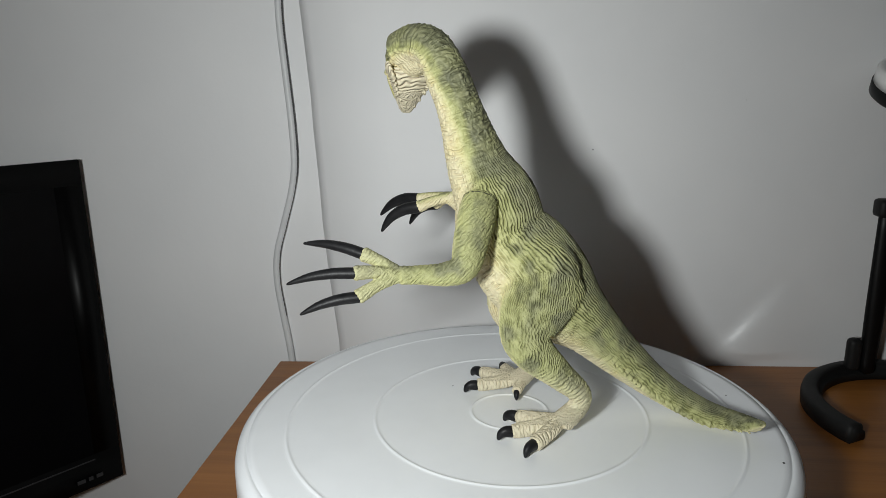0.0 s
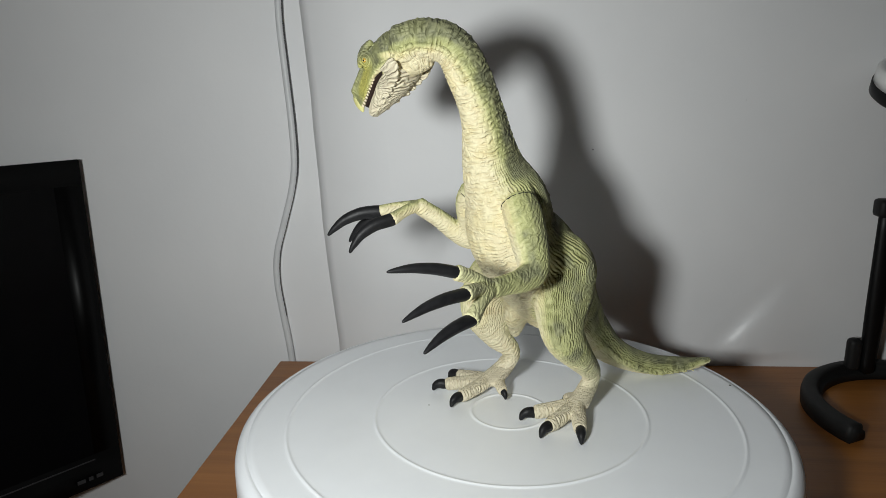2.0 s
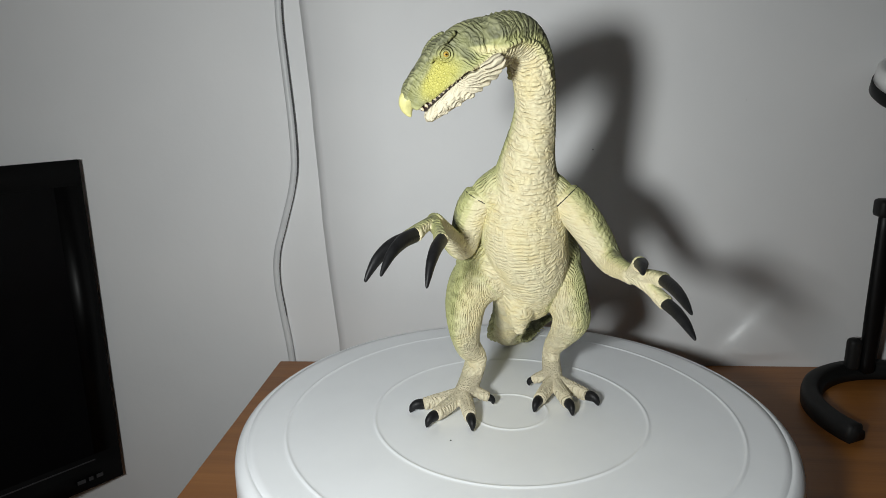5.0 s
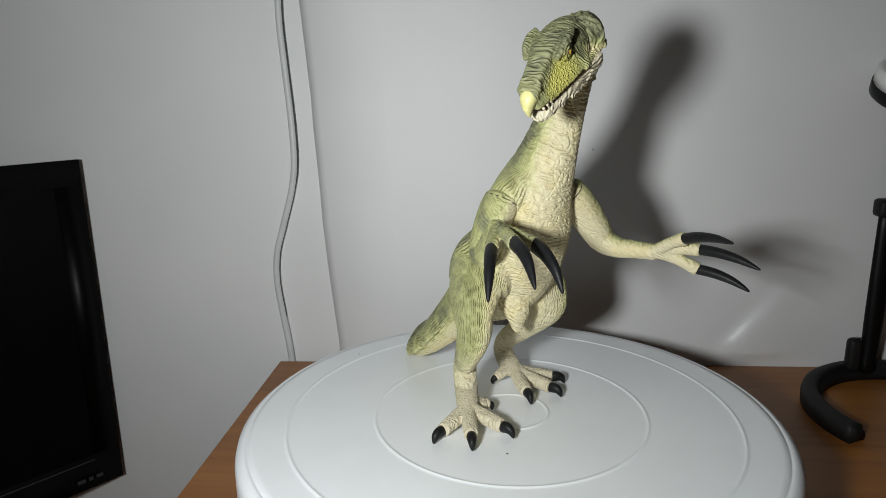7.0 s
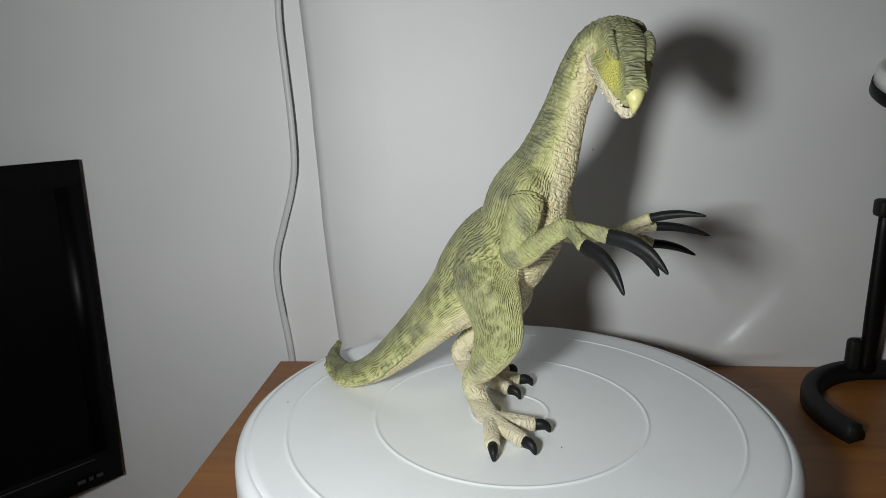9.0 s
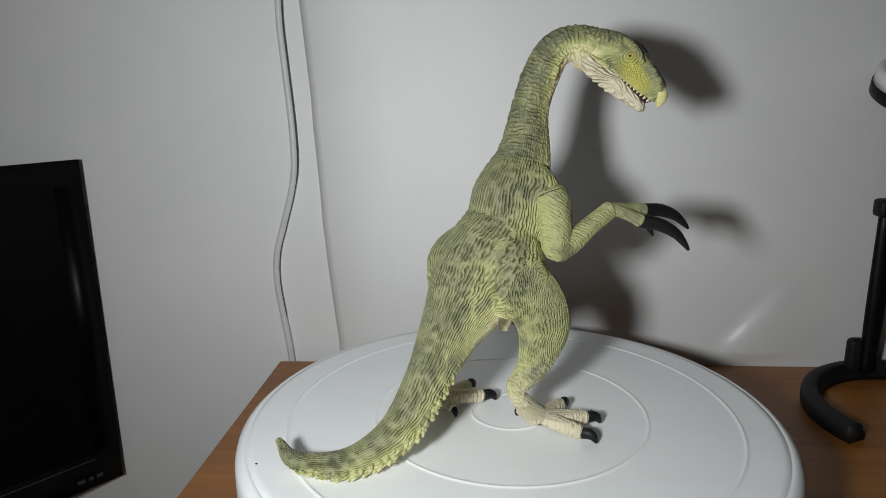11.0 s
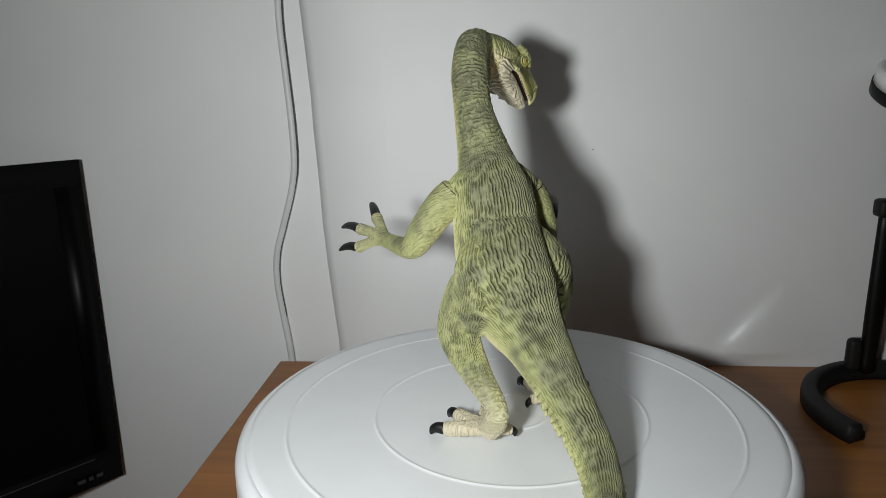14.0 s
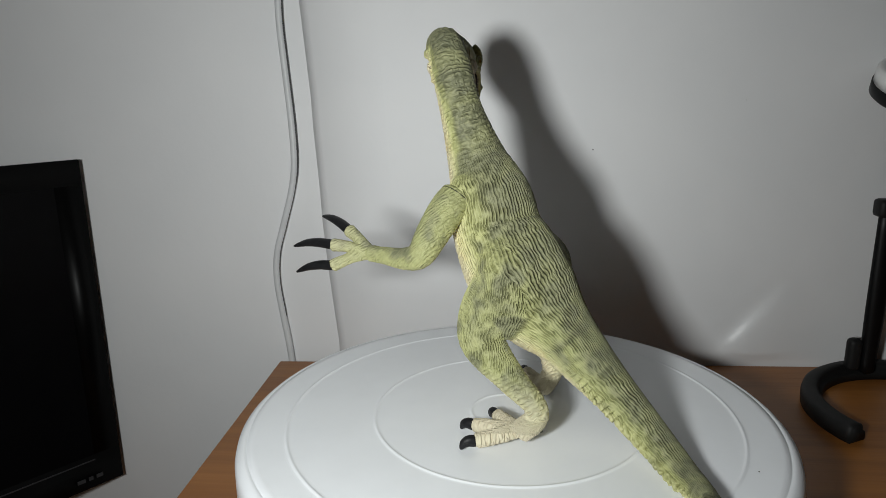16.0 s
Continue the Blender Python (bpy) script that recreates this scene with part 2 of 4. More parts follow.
def room():
    g = 0.022         # the wall behind the cable lies a little deeper than the plastered one
    bm = bmesh.new()
    prism(bm, [(-1.4, wall_y(-1.4, g)), (0.3, wall_y(0.3, g)), (0.3, wall_y(0.3, g + 0.1)), (-1.4, wall_y(-1.4, g + 0.1))], FLOOR_Z, CEIL_Z)
    tagged(part("wall_north", bm, WALL, None, smooth=False), "plain off-white painted wall behind the hanging cable", "wall", kind="structure")
    # the plastered face with its uneven free edge
    bm = bmesh.new()
    edge = [(FLOOR_Z, -0.150), (-0.0467, -0.1521), (-0.0122, -0.1554), (0.024, -0.1585), (0.0642, -0.1612), (0.0935, -0.1620),
            (0.1456, -0.1647), (0.173, -0.1654), (0.2131, -0.168), (0.2477, -0.1704), (CEIL_Z, -0.2)]
    rings = []
    for z, x in edge:
        x -= 0.0041
        rings.append([bm.verts.new((px, wall_y(px, o), z)) for px, o in
                      ((x, g - 0.0005), (x, 0.0160), (x + 0.008, 0.0123), (x + 0.018, 0.0084), (x + 0.030, 0.0046), (x + 0.045, 0.0015), (x + 0.065, 0.0), (1.3, 0.0), (1.3, g - 0.0005))])
    for r0, r1 in zip(rings, rings[1:]):
        for s in range(9):
            bm.faces.new((r0[s], r0[(s + 1) % 9], r1[(s + 1) % 9], r1[s])).smooth = 1 <= s <= 5
    bm.faces.new(rings[0])
    bm.faces.new(rings[-1][::-1])
    tagged(part("wall_plaster", bm, WALL, None, smooth=None), "smooth off-white wall face with an uneven plaster edge", "wall", kind="structure")
    for name, lo, hi in (("wall_west", (-1.5, -2.2, FLOOR_Z), (-1.4, 0.4, CEIL_Z)), ("wall_east", (1.3, -2.2, FLOOR_Z), (1.4, 0.4, CEIL_Z)),
                         ("wall_south", (-1.4, -2.2, FLOOR_Z), (1.3, -2.1, CEIL_Z))):
        tagged(part(name, box(bmesh.new(), lo, hi), WALL, smooth=False), "plain off-white painted room wall", "wall", kind="structure")
    tagged(part("floor", box(bmesh.new(), (-1.5, -2.2, FLOOR_Z - 0.1), (1.4, 0.4, FLOOR_Z)), FLOOR, smooth=False), "brown room floor under the desk", "floor", kind="structure")
    tagged(part("ceiling", box(bmesh.new(), (-1.5, -2.2, CEIL_Z), (1.4, 0.4, CEIL_Z + 0.1)), CEIL, smooth=False), "plain white ceiling", "ceiling", kind="structure")
    # marks on the wall
    for x, z, r in ((0.066, 0.127, 0.0005), (0.185, 0.165, 0.00028)):
        bm = ball(bmesh.new(), (x, wall_y(x, -0.0002), z), (r, 0.0004, r), seg=10)
        tagged(part("nail_hole", bm, RUBBER), "tiny dark nail mark in the white wall", "mark", group="nail marks on the wall")


def streak_ridge():
    """A slanting swelling added for the light streak on the wall: a short steep flank that mirrors the lamp, and a long
    flat one.
    """
    sx, sz = 0.41, 0.36                  # slope of the steep flank, sideways and upwards
    across = Vector((-sx, sz)).normalized()
    steep = math.hypot(sx, sz) * 0.92
    start = Vector(RIDGE[0])
    wide = 0.0042
    run = Vector(RIDGE[1]) - start
    bm = bmesh.new()
    ss = [-0.074 + 0.003 * i for i in range(19)] + [-0.018 + 0.0009 * i for i in range(41)]
    grid = []
    for i in range(61):
        q = -0.12 + 1.24 * i / 60
        rise = min(max((q + 0.10) / 0.30, 0), 1)
        fall = min(max((1.10 - q) / 0.85, 0), 1)
        env = (rise * rise * (3 - 2 * rise)) * (fall * fall * (3 - 2 * fall)) ** 0.7
        col = []
        for v in ss:
            x, z = start + run * q + across * v
            h = 0.5 * (1 + math.erf(-v / (wide * math.sqrt(2))))          # climbs towards the lower flank
            k = min(max((v + 0.074) / 0.062, 0), 1)
            h *= steep * wide * math.sqrt(2 * math.pi) * env * k * k * (3 - 2 * k)
            h *= min(max((z - DESK) / 0.012, 0), 1)
            col.append(bm.verts.new((x, wall_y(x, -h - 0.0001), z)))
        grid.append(col)
    for c0, c1 in zip(grid, grid[1:]):
        for j in range(len(ss) - 1):
            bm.faces.new((c0[j], c0[j + 1], c1[j + 1], c1[j]))
    tagged(part("wall_streak_ridge", bm, STREAK_GLOSS), "slanting off-white swelling added to the wall to mirror the lamp as a streak", "wall", kind="structure")


def desk():
    d = thing("desk", "orange-brown varnished wooden desk against the white wall", "desk")
    bm = bmesh.new()
    x0, x1, t = -0.2068, 0.95, 0.022
    prism(bm, [(-0.191, -0.33), (x1, -0.30), (x1, wall_y(x1, -0.001)), (x0, wall_y(x0, -0.0012))], DESK - t, DESK)
    edges = [e for e in bm.edges if abs(e.verts[0].co.z - e.verts[1].co.z) < 1e-6]
    bmesh.ops.bevel(bm, geom=edges, offset=0.0012, segments=2, affect="EDGES")
    part("tabletop", bm, WOOD, d, smooth=False)
    for x, y in ((-0.15, -0.25), (0.9, -0.25), (-0.16, 0.16), (0.9, 0.19)):
        part("leg", box(bmesh.new(), (x - 0.025, y - 0.025, FLOOR_Z), (x + 0.025, y + 0.025, DESK - t), 0.003), WOOD, d)


def hanging_cable():
    cable = thing("hanging_cable", "light grey cable hanging in loose waves down the wall", "cable")
    o = 0.0185
    rows = [(-0.1944, 0.7858), (-0.1936, 0.580), (-0.1929, 0.430), (-0.1928, 0.330), (-0.1932, 0.270), (-0.1938, 0.2324), (-0.1917, 0.1962), (-0.1890, 0.1495), (-0.1890, 0.1158), (-0.1931, 0.0912), (-0.2022, 0.0609), (-0.2098, 0.0352), (-0.2116, 0.0088), (-0.2082, -0.0234), (-0.2033, -0.0665), (-0.1993, -0.1522), (-0.2003, -0.3866)]
    part("sheath", tube(bmesh.new(), [(x + 0.0010, wall_y(x, o), z, 0.0031) for x, z in rows], 12, 8, (1, 0, 0)), CABLE, cable)
    # thin dark tube along the right side, thinner lower down
    part("dark_strand", tube(bmesh.new(), [(x + 0.0040, wall_y(x, o - 0.0006), z, 0.0008 if z > 0.1 else 0.0004) for x, z in rows[:-3]], 8, 8, (1, 0, 0)), GREY, cable, "thin dark strand along the cable's right side")


def monitor():
    """A small black television, turned towards the desk; only its edge is in view."""
    lean = pose(0, 0, 0, 0, 0, 54)       # local x runs along the screen, -y is the screen's face
    tv = thing("television", "glossy black flat television standing beside the desk", "television",
               Matrix.Translation((-0.3739, 0.2080, -0.0305)) @ lean @ pose(0, 0, 0, 0, -0.2, 0))
    w, h = 0.44, 0.1545                  # width, half height; right edge at local x = 0
    bm = box(bmesh.new(), (-w + 0.02, 0.0, -h + 0.006), (-0.030, 0.020, h - 0.008), 0.002, 2)
    part("housing", bm, GLOSS, tv)
    bm = bmesh.new()
    for lo, hi in (((-w + 0.004, -0.0035, h - 0.024), (-0.003, 0.001, h - 0.002)), ((-w + 0.004, -0.0035, -h + 0.002), (-0.003, 0.001, -h + 0.034)),
                   ((-0.026, -0.0035, -h + 0.034), (-0.003, 0.001, h - 0.024)), ((-w + 0.004, -0.0035, -h + 0.034), (-w + 0.03, 0.001, h - 0.024))):
        box(bm, lo, hi, 0.0)
    part("bezel", bm, GLOSS, tv, "glossy black bezel")
    part("screen", box(bmesh.new(), (-w + 0.029, -0.0034, -h + 0.0335), (-0.0255, 0.003, h - 0.0235)), SCREEN, tv, "dark switched-off screen", smooth=False)
    part("trim_strip", box(bmesh.new(), (-0.20, -0.0042, -h + 0.0285), (-0.026, -0.0033, -h + 0.0295)), GREY, tv, smooth=False)
    x = -0.044
    for dx in (0.007, 0.004, 0.006):
        part("print_mark", box(bmesh.new(), (x, -0.0041, -h + 0.010), (x + dx, -0.0033, -h + 0.0135)), GREY, tv, smooth=False)
        x += dx + 0.003
    part("neck", box(bmesh.new(), (-w / 2 - 0.03, 0.008, -h - 0.06), (-w / 2 + 0.03, 0.024, -h + 0.002), 0.003), BLACK, tv)
    bm = bmesh.new()
    prism(bm, [(-w / 2 + 0.11 * math.cos(a), 0.015 + 0.075 * math.sin(a)) for a in np.linspace(0, 2 * math.pi, 33)[:-1]], -h - 0.07, -h - 0.058)
    part("foot", bm, BLACK, tv)
    z = -0.0245 - h - 0.07
    t = thing("side_table", "low dark wooden side table under the television", "table")
    part("tabletop", box(bmesh.new(), (-0.85, -0.35, z - 0.02), (-0.30, 0.20, z), 0.002), WOOD, t)
    for x, y in ((-0.82, -0.32), (-0.33, -0.32), (-0.82, 0.17), (-0.33, 0.17)):
        part("leg", box(bmesh.new(), (x - 0.02, y - 0.02, FLOOR_Z), (x + 0.02, y + 0.02, z - 0.02), 0.002), WOOD, t)


def desk_lamp():
    lamp = thing("desk_lamp", "black desk lamp with an open ring foot and white head", "lamp")
    cx, cy, r = 0.3025, 0.1262, 0.0765
    bm = bmesh.new()
    prof = [(-0.0074, 0.0), (-0.0076, 0.0055), (-0.0066, 0.0068), (-0.0046, 0.0072), (-0.0040, 0.0112), (-0.0030, 0.0126), (0.0, 0.0132), (0.0045, 0.0128), (0.0068, 0.0112), (0.0078, 0.0070), (0.0075, 0.0)]
    last = None
    for deg in np.linspace(209, 38, 60):
        q = math.radians(deg)
        cut = [bm.verts.new((cx + (r + o) * math.cos(q), cy + (r + o) * math.sin(q), DESK + z)) for o, z in prof]
        if last:
            for i in range(len(cut)):
                bm.faces.new((last[i - 1], last[i], cut[i], cut[i - 1]))
        else:
            bm.faces.new(cut[::-1])
        last = cut
    bm.faces.new(last)
    bmesh.ops.recalc_face_normals(bm, faces=bm.faces)
    ends = [e for e in bm.edges if any(len(f.verts) > 4 for f in e.link_faces)]
    bmesh.ops.bevel(bm, geom=ends, offset=0.0007, segments=2, affect="EDGES")
    part("ring_foot", bm, RUBBER, lamp)
    bm = box(bmesh.new(), (0.2720, 0.188, DESK + 0.009), (0.2830, 0.198, DESK + 0.0365), 0.0042, 4)
    part("hinge", bm, RUBBER, lamp)
    bm = bmesh.new()
    tube(bm, [(0.2893, 0.194, DESK + 0.008, 0.0058, 0.005), (0.2899, 0.194, -0.025, 0.0068, 0.005), (0.2904, 0.194, 0.005, 0.0076, 0.005), (0.2900, 0.194, 0.086, 0.0066, 0.004)], 12, 4, (1, 0, 0))
    part("post", bm, BLACK, lamp)
    part("joint", box(bmesh.new(), (0.280, 0.186, 0.076), (0.300, 0.200, 0.090), 0.003), RUBBER, lamp)
    bm = bmesh.new()
    tube(bm, [(0.290, 0.194, 0.084, 0.005), (0.325, 0.194, 0.13, 0.0045), (0.318, 0.19, 0.20, 0.0045), (0.300, 0.185, 0.215, 0.0045)], 12, 6, (0, 1, 0))
    part("arm", bm, BLACK, lamp)
    tilt = pose(0.3025, 0.185, 0.1698, 24)
    bm = lathe(bmesh.new(), [(0, -0.006), (0.036, -0.006), (0.0385, -0.004), (0.0388, 0.004), (0.0375, 0.0045), (0, 0.0045)], 64)
    bm.transform(tilt)
    part("rim", bm, BLACK, lamp, "black rim under the lamp head")
    bm = lathe(bmesh.new(), [(0, 0.0043), (0.0378, 0.0044), (0.0380, 0.013), (0.0368, 0.0155), (0.0345, 0.0165), (0.0335, 0.0160), (0.012, 0.0162), (0.0115, 0.019), (0, 0.0192)], 64)
    bm.transform(tilt)
    part("head", bm, WHITE, lamp, "white lamp head")


SPECKS = [(0.1268, 0.0281, 0.00035), (-0.0348, 0.0310, 0.00040), (0.1324, -0.0456, 0.00060)]      # dirt on the plate


def turntable():
    t = thing("turntable", "round white plastic turntable with shallow rings on the desk", "turntable")
    bm = lathe(bmesh.new(), [(0, DESK), (0.085, DESK), (0.088, DESK + 0.003), (0.084, DESK + 0.02), (0.06, -0.02), (0.06, -0.012), (0, -0.012)], 96)
    part("base", bm, PLATE, t)
    prof = [(0, 0)]
    for r in (0.0215, 0.0758, 0.1238):
        prof += [(r - 0.0026, 0), (r - 0.0014, 0), (r - 0.0009, 0.00012), (r - 0.0003, 0.00045), (r + 0.0003, 0.00045), (r + 0.0009, 0.00012), (r + 0.0014, 0), (r + 0.0026, 0)]
    prof += [(0.1395, 0), (0.1405, 0), (0.1435, -0.0004), (0.1438, -0.0009), (0.1442, -0.0005), (0.1465, -0.0012), (0.1492, -0.0035), (0.1502, -0.007), (0.1504, -0.030), (0.1494, -0.031), (0.148, -0.030), (0.1478, -0.008), (0.06, -0.006), (0, -0.006)]
    bm = lathe(bmesh.new(), prof, 192)
    plate = part("plate", bm, PLATE, t)
    for x, y, r in SPECKS:
        part("speck", ball(bmesh.new(), (x, y, 0.0001), (r, r * 1.3, 0.0002), seg=8), RUBBER, plate)
    return plate


room()
streak_ridge()
desk()
hanging_cable()
monitor()
desk_lamp()
plate = turntable()

# ---- the dinosaur figurine, in its own space: x towards the tail, y towards its right side ----
SPINE = [(0.1250, -0.0350, 0.0147, 0.0016, 0.0015), (0.1226, -0.0215, 0.0079, 0.0041, 0.0045), (0.1033, -0.0058, 0.0070, 0.0065, 0.0069),
         (0.0812, 0.0018, 0.0176, 0.0086, 0.0092), (0.0591, -0.0010, 0.0366, 0.0122, 0.0111), (0.0402, -0.0055, 0.0556, 0.0166, 0.0155),
         (0.0242, -0.0085, 0.0702, 0.0245, 0.0210), (0.0092, -0.0095, 0.0882, 0.0270, 0.0217), (-0.0038, -0.0066, 0.1045, 0.0240, 0.0226),
         (-0.0085, -0.0068, 0.1220, 0.0217, 0.0214), (-0.0176, -0.0073, 0.1419, 0.0160, 0.0141), (-0.0253, -0.0103, 0.1665, 0.0115, 0.0097),
         (-0.0328, -0.0087, 0.1861, 0.0107, 0.0098), (-0.0392, -0.0047, 0.1980, 0.0092, 0.0096), (-0.0485, 0.0024, 0.2012, 0.0093, 0.0098),
         (-0.0580, 0.0113, 0.1983, 0.0092, 0.0100)]
HEAD = Vector((-0.0585, 0.0295, 0.1923))
HF, HL = Vector((-0.1593, 0.5438, -0.8240)).normalized(), Vector((-0.9400, -0.3385, -0.0416)).normalized()
HU = HF.cross(HL)


LEGS = (
    dict(hip=[(0.0225, -0.0158, 0.0830, 0.0170, 0.0190), (0.0150, -0.0250, 0.0755, 0.0155, 0.0192), (0.0090, -0.0315, 0.0628, 0.0112, 0.0156), (0.0100, -0.0340, 0.0524, 0.0098, 0.0115),
              (0.0237, -0.0308, 0.0375, 0.0072, 0.0078), (0.0357, -0.0266, 0.0252, 0.0052, 0.0060), (0.0355, -0.0256, 0.0168, 0.0048, 0.0062), (0.0278, -0.0262, 0.0082, 0.0059, 0.0062)],
         foot=(0.0265, -0.0265, 0.0075), tips=[(-0.0029, -0.0138, 0.001), (-0.0058, -0.0348, 0.0008), (0.0079, -0.0508, 0.0005)], dew=(0.030, -0.0125, 0.002)),
    dict(hip=[(0.0125, 0.0100, 0.0800, 0.0165, 0.0175), (0.0055, 0.0195, 0.0735, 0.0142, 0.0165), (0.0018, 0.0240, 0.0640, 0.0110, 0.0150), (0.0010, 0.0245, 0.0529, 0.0085, 0.0142),
              (0.0082, 0.0236, 0.0364, 0.0064, 0.0085), (0.0158, 0.0195, 0.0260, 0.0066, 0.0050), (0.0122, 0.0215, 0.0167, 0.0064, 0.0050), (0.0050, 0.0255, 0.0080, 0.0062, 0.0060)],
         foot=(0.0045, 0.0260, 0.0075), tips=[(-0.0057, 0.0558, 0.0005), (-0.0240, 0.0446, 0.0012), (-0.0267, 0.0198, 0.0012)], dew=(0.004, 0.0095, 0.002)))


def leg_share(co):
    """How far each point belongs to a leg rather than to the trunk (0 to 1), and to which."""
    trunk = spline(SPINE, 8)
    best = np.min(np.linalg.norm(co[:, None] - trunk[None, ::3, :3], axis=2) / (0.5 * (trunk[::3, 3] + trunk[::3, 4])), 1)
    near = []
    for g in LEGS:
        rows = spline(g["hip"], 6)[6:]
        d = np.min(np.linalg.norm(co[:, None] - rows[None, ::2, :3], axis=2) / (0.5 * (rows[::2, 3] + rows[::2, 4])), 1)
        for tip in (*g["tips"], g["dew"]):
            toe = np.linspace(g["foot"], tip, 6)
            d = np.minimum(d, np.min(np.linalg.norm(co[:, None] - toe[None], axis=2), 1) / 0.005)
        near.append(d)
    near = np.array(near)
    w = np.clip((best - near.min(0)) * 1.6 + 0.5, 0, 1)
    return w * w * (3 - 2 * w), near.argmin(0)


PERM = np.random.RandomState(7).permutation(256)
GRAD = np.random.RandomState(8).normal(size=(256, 3))
GRAD /= np.linalg.norm(GRAD, axis=1)[:, None]


def perlin(p):
    """Gradient noise of rows of points, about -0.6 to 0.6."""
    i = np.floor(p).astype(int)
    f = p - i
    w = f * f * f * (f * (f * 6 - 15) + 10)
    out = np.zeros(len(p))
    for dx in (0, 1):
        for dy in (0, 1):
            for dz in (0, 1):
                h = PERM[(PERM[(PERM[(i[:, 0] + dx) & 255] + i[:, 1] + dy) & 255] + i[:, 2] + dz) & 255]
                g = np.sum(GRAD[h] * (f - np.array((dx, dy, dz))), 1)
                out += g * np.where(dx, w[:, 0], 1 - w[:, 0]) * np.where(dy, w[:, 1], 1 - w[:, 1]) * np.where(dz, w[:, 2], 1 - w[:, 2])
    return out


def creases(kind, flow, dorsal, rings, t, u, l, co, turn=None):
    """Height of the modelled wrinkles, 0 in the folds to 1 on the ridges, and the lift in metres."""
    warp = np.stack([perlin(flow * 210 + 5), perlin(flow * 210 + 31), perlin(flow * 210 + 57)], 1)
    p = flow + warp * 0.0020

    def folds(scale, off):
        a = np.abs(perlin(p * np.array(scale) + off)) * 3.0
        return np.clip(a, 0, 1)
    sway = 4.6 * perlin(flow * 120 + 7) + 4.4 * perlin(flow * 260 + 13) + 2.0 * perlin(flow * 520 + 3)
    depth = np.clip(0.66 + 1.5 * perlin(flow * 260 + 41), 0.15, 1)

    def ridges(phase):
        return 1 - depth * (0.5 - 0.5 * np.sin(phase + sway)) ** 1.6
    longways = folds((95, 680, 680), 3.3) if turn is None else ridges(80 * turn[0]) * turn[1] + ridges(40 * turn[0]) * (1 - turn[1])
    around = np.minimum(ridges(2 * np.pi * flow[:, 0] / 0.0023), 0.45 + folds((190, 330, 330), 9.1))
    c = longways * (1 - rings) + around * rings
    lift = (c - 0.5) * 0.00042
    if kind == "body":
        tail = np.clip((0.40 - t) * 8, 0, 1) * np.clip((t - 0.02) * 30, 0, 1)
        ang = np.arctan2(u, np.abs(l))
        saw = np.mod(flow[:, 0] / 0.0036, 1.0)
        edge = np.exp(-((ang + 0.25) / 0.22) ** 2) * tail
        lift = lift + edge * (1 - saw) * 0.0011
        c = np.clip(c - edge * (saw > 0.82) * 0.8, 0, 1)
        neck = np.clip((t - 0.55) * 8, 0, 1) * np.clip((0.93 - t) * 15, 0, 1) * np.clip((dorsal - 0.75) * 5, 0, 1)
        lift = lift + neck * np.clip(perlin(flow * 330 + 2.2) * 2, 0, 1) * 0.0003
    elif kind == "jaw":
        a = np.arctan2(flow[:, 1] + 0.006, flow[:, 0] - 0.012) + perlin(flow * 200) * 0.12
        fan = np.abs(np.sin(a * 30))
        back = np.clip((0.010 - flow[:, 0]) / 0.008, 0, 1)
        c = (0.25 + 0.75 * fan) * back + (1 - back) * (0.5 + 0.5 * c)
        lift = (c - 0.5) * (0.00018 + 0.00012 * back)
    elif kind == "arm":
        lift *= 0.55
        c = 0.3 + 0.7 * c
    else:
        e = np.minimum(np.linalg.norm(flow - np.array((0.0006, 0.0022, 0.0096)), axis=1), np.linalg.norm(flow - np.array((0.0006, 0.0022, -0.0096)), axis=1))
        ring = 0.5 + 0.5 * np.cos(2 * np.pi * e / 0.0015)
        k = np.clip(1.6 - e / 0.0042, 0, 1)
        top = np.clip(np.abs(perlin(p * np.array((800, 160, 160)) + 6)) * 2.8, 0, 1)
        scales = np.clip(np.abs(perlin(flow * 900 + 1)) * 2.8, 0, 1)
        cheek = np.exp(-((flow[:, 0] - 0.0115) / 0.0085) ** 2 - ((flow[:, 1] - 0.0005) / 0.005) ** 2)
        c = ring * k + (1 - k) * (top * (1 - cheek) + (0.25 + 0.75 * scales) * cheek)
        lift = (c - 0.5) * 0.00024
        c = (0.26 - 0.2 * k) + (0.74 + 0.2 * k) * c
    return c, lift


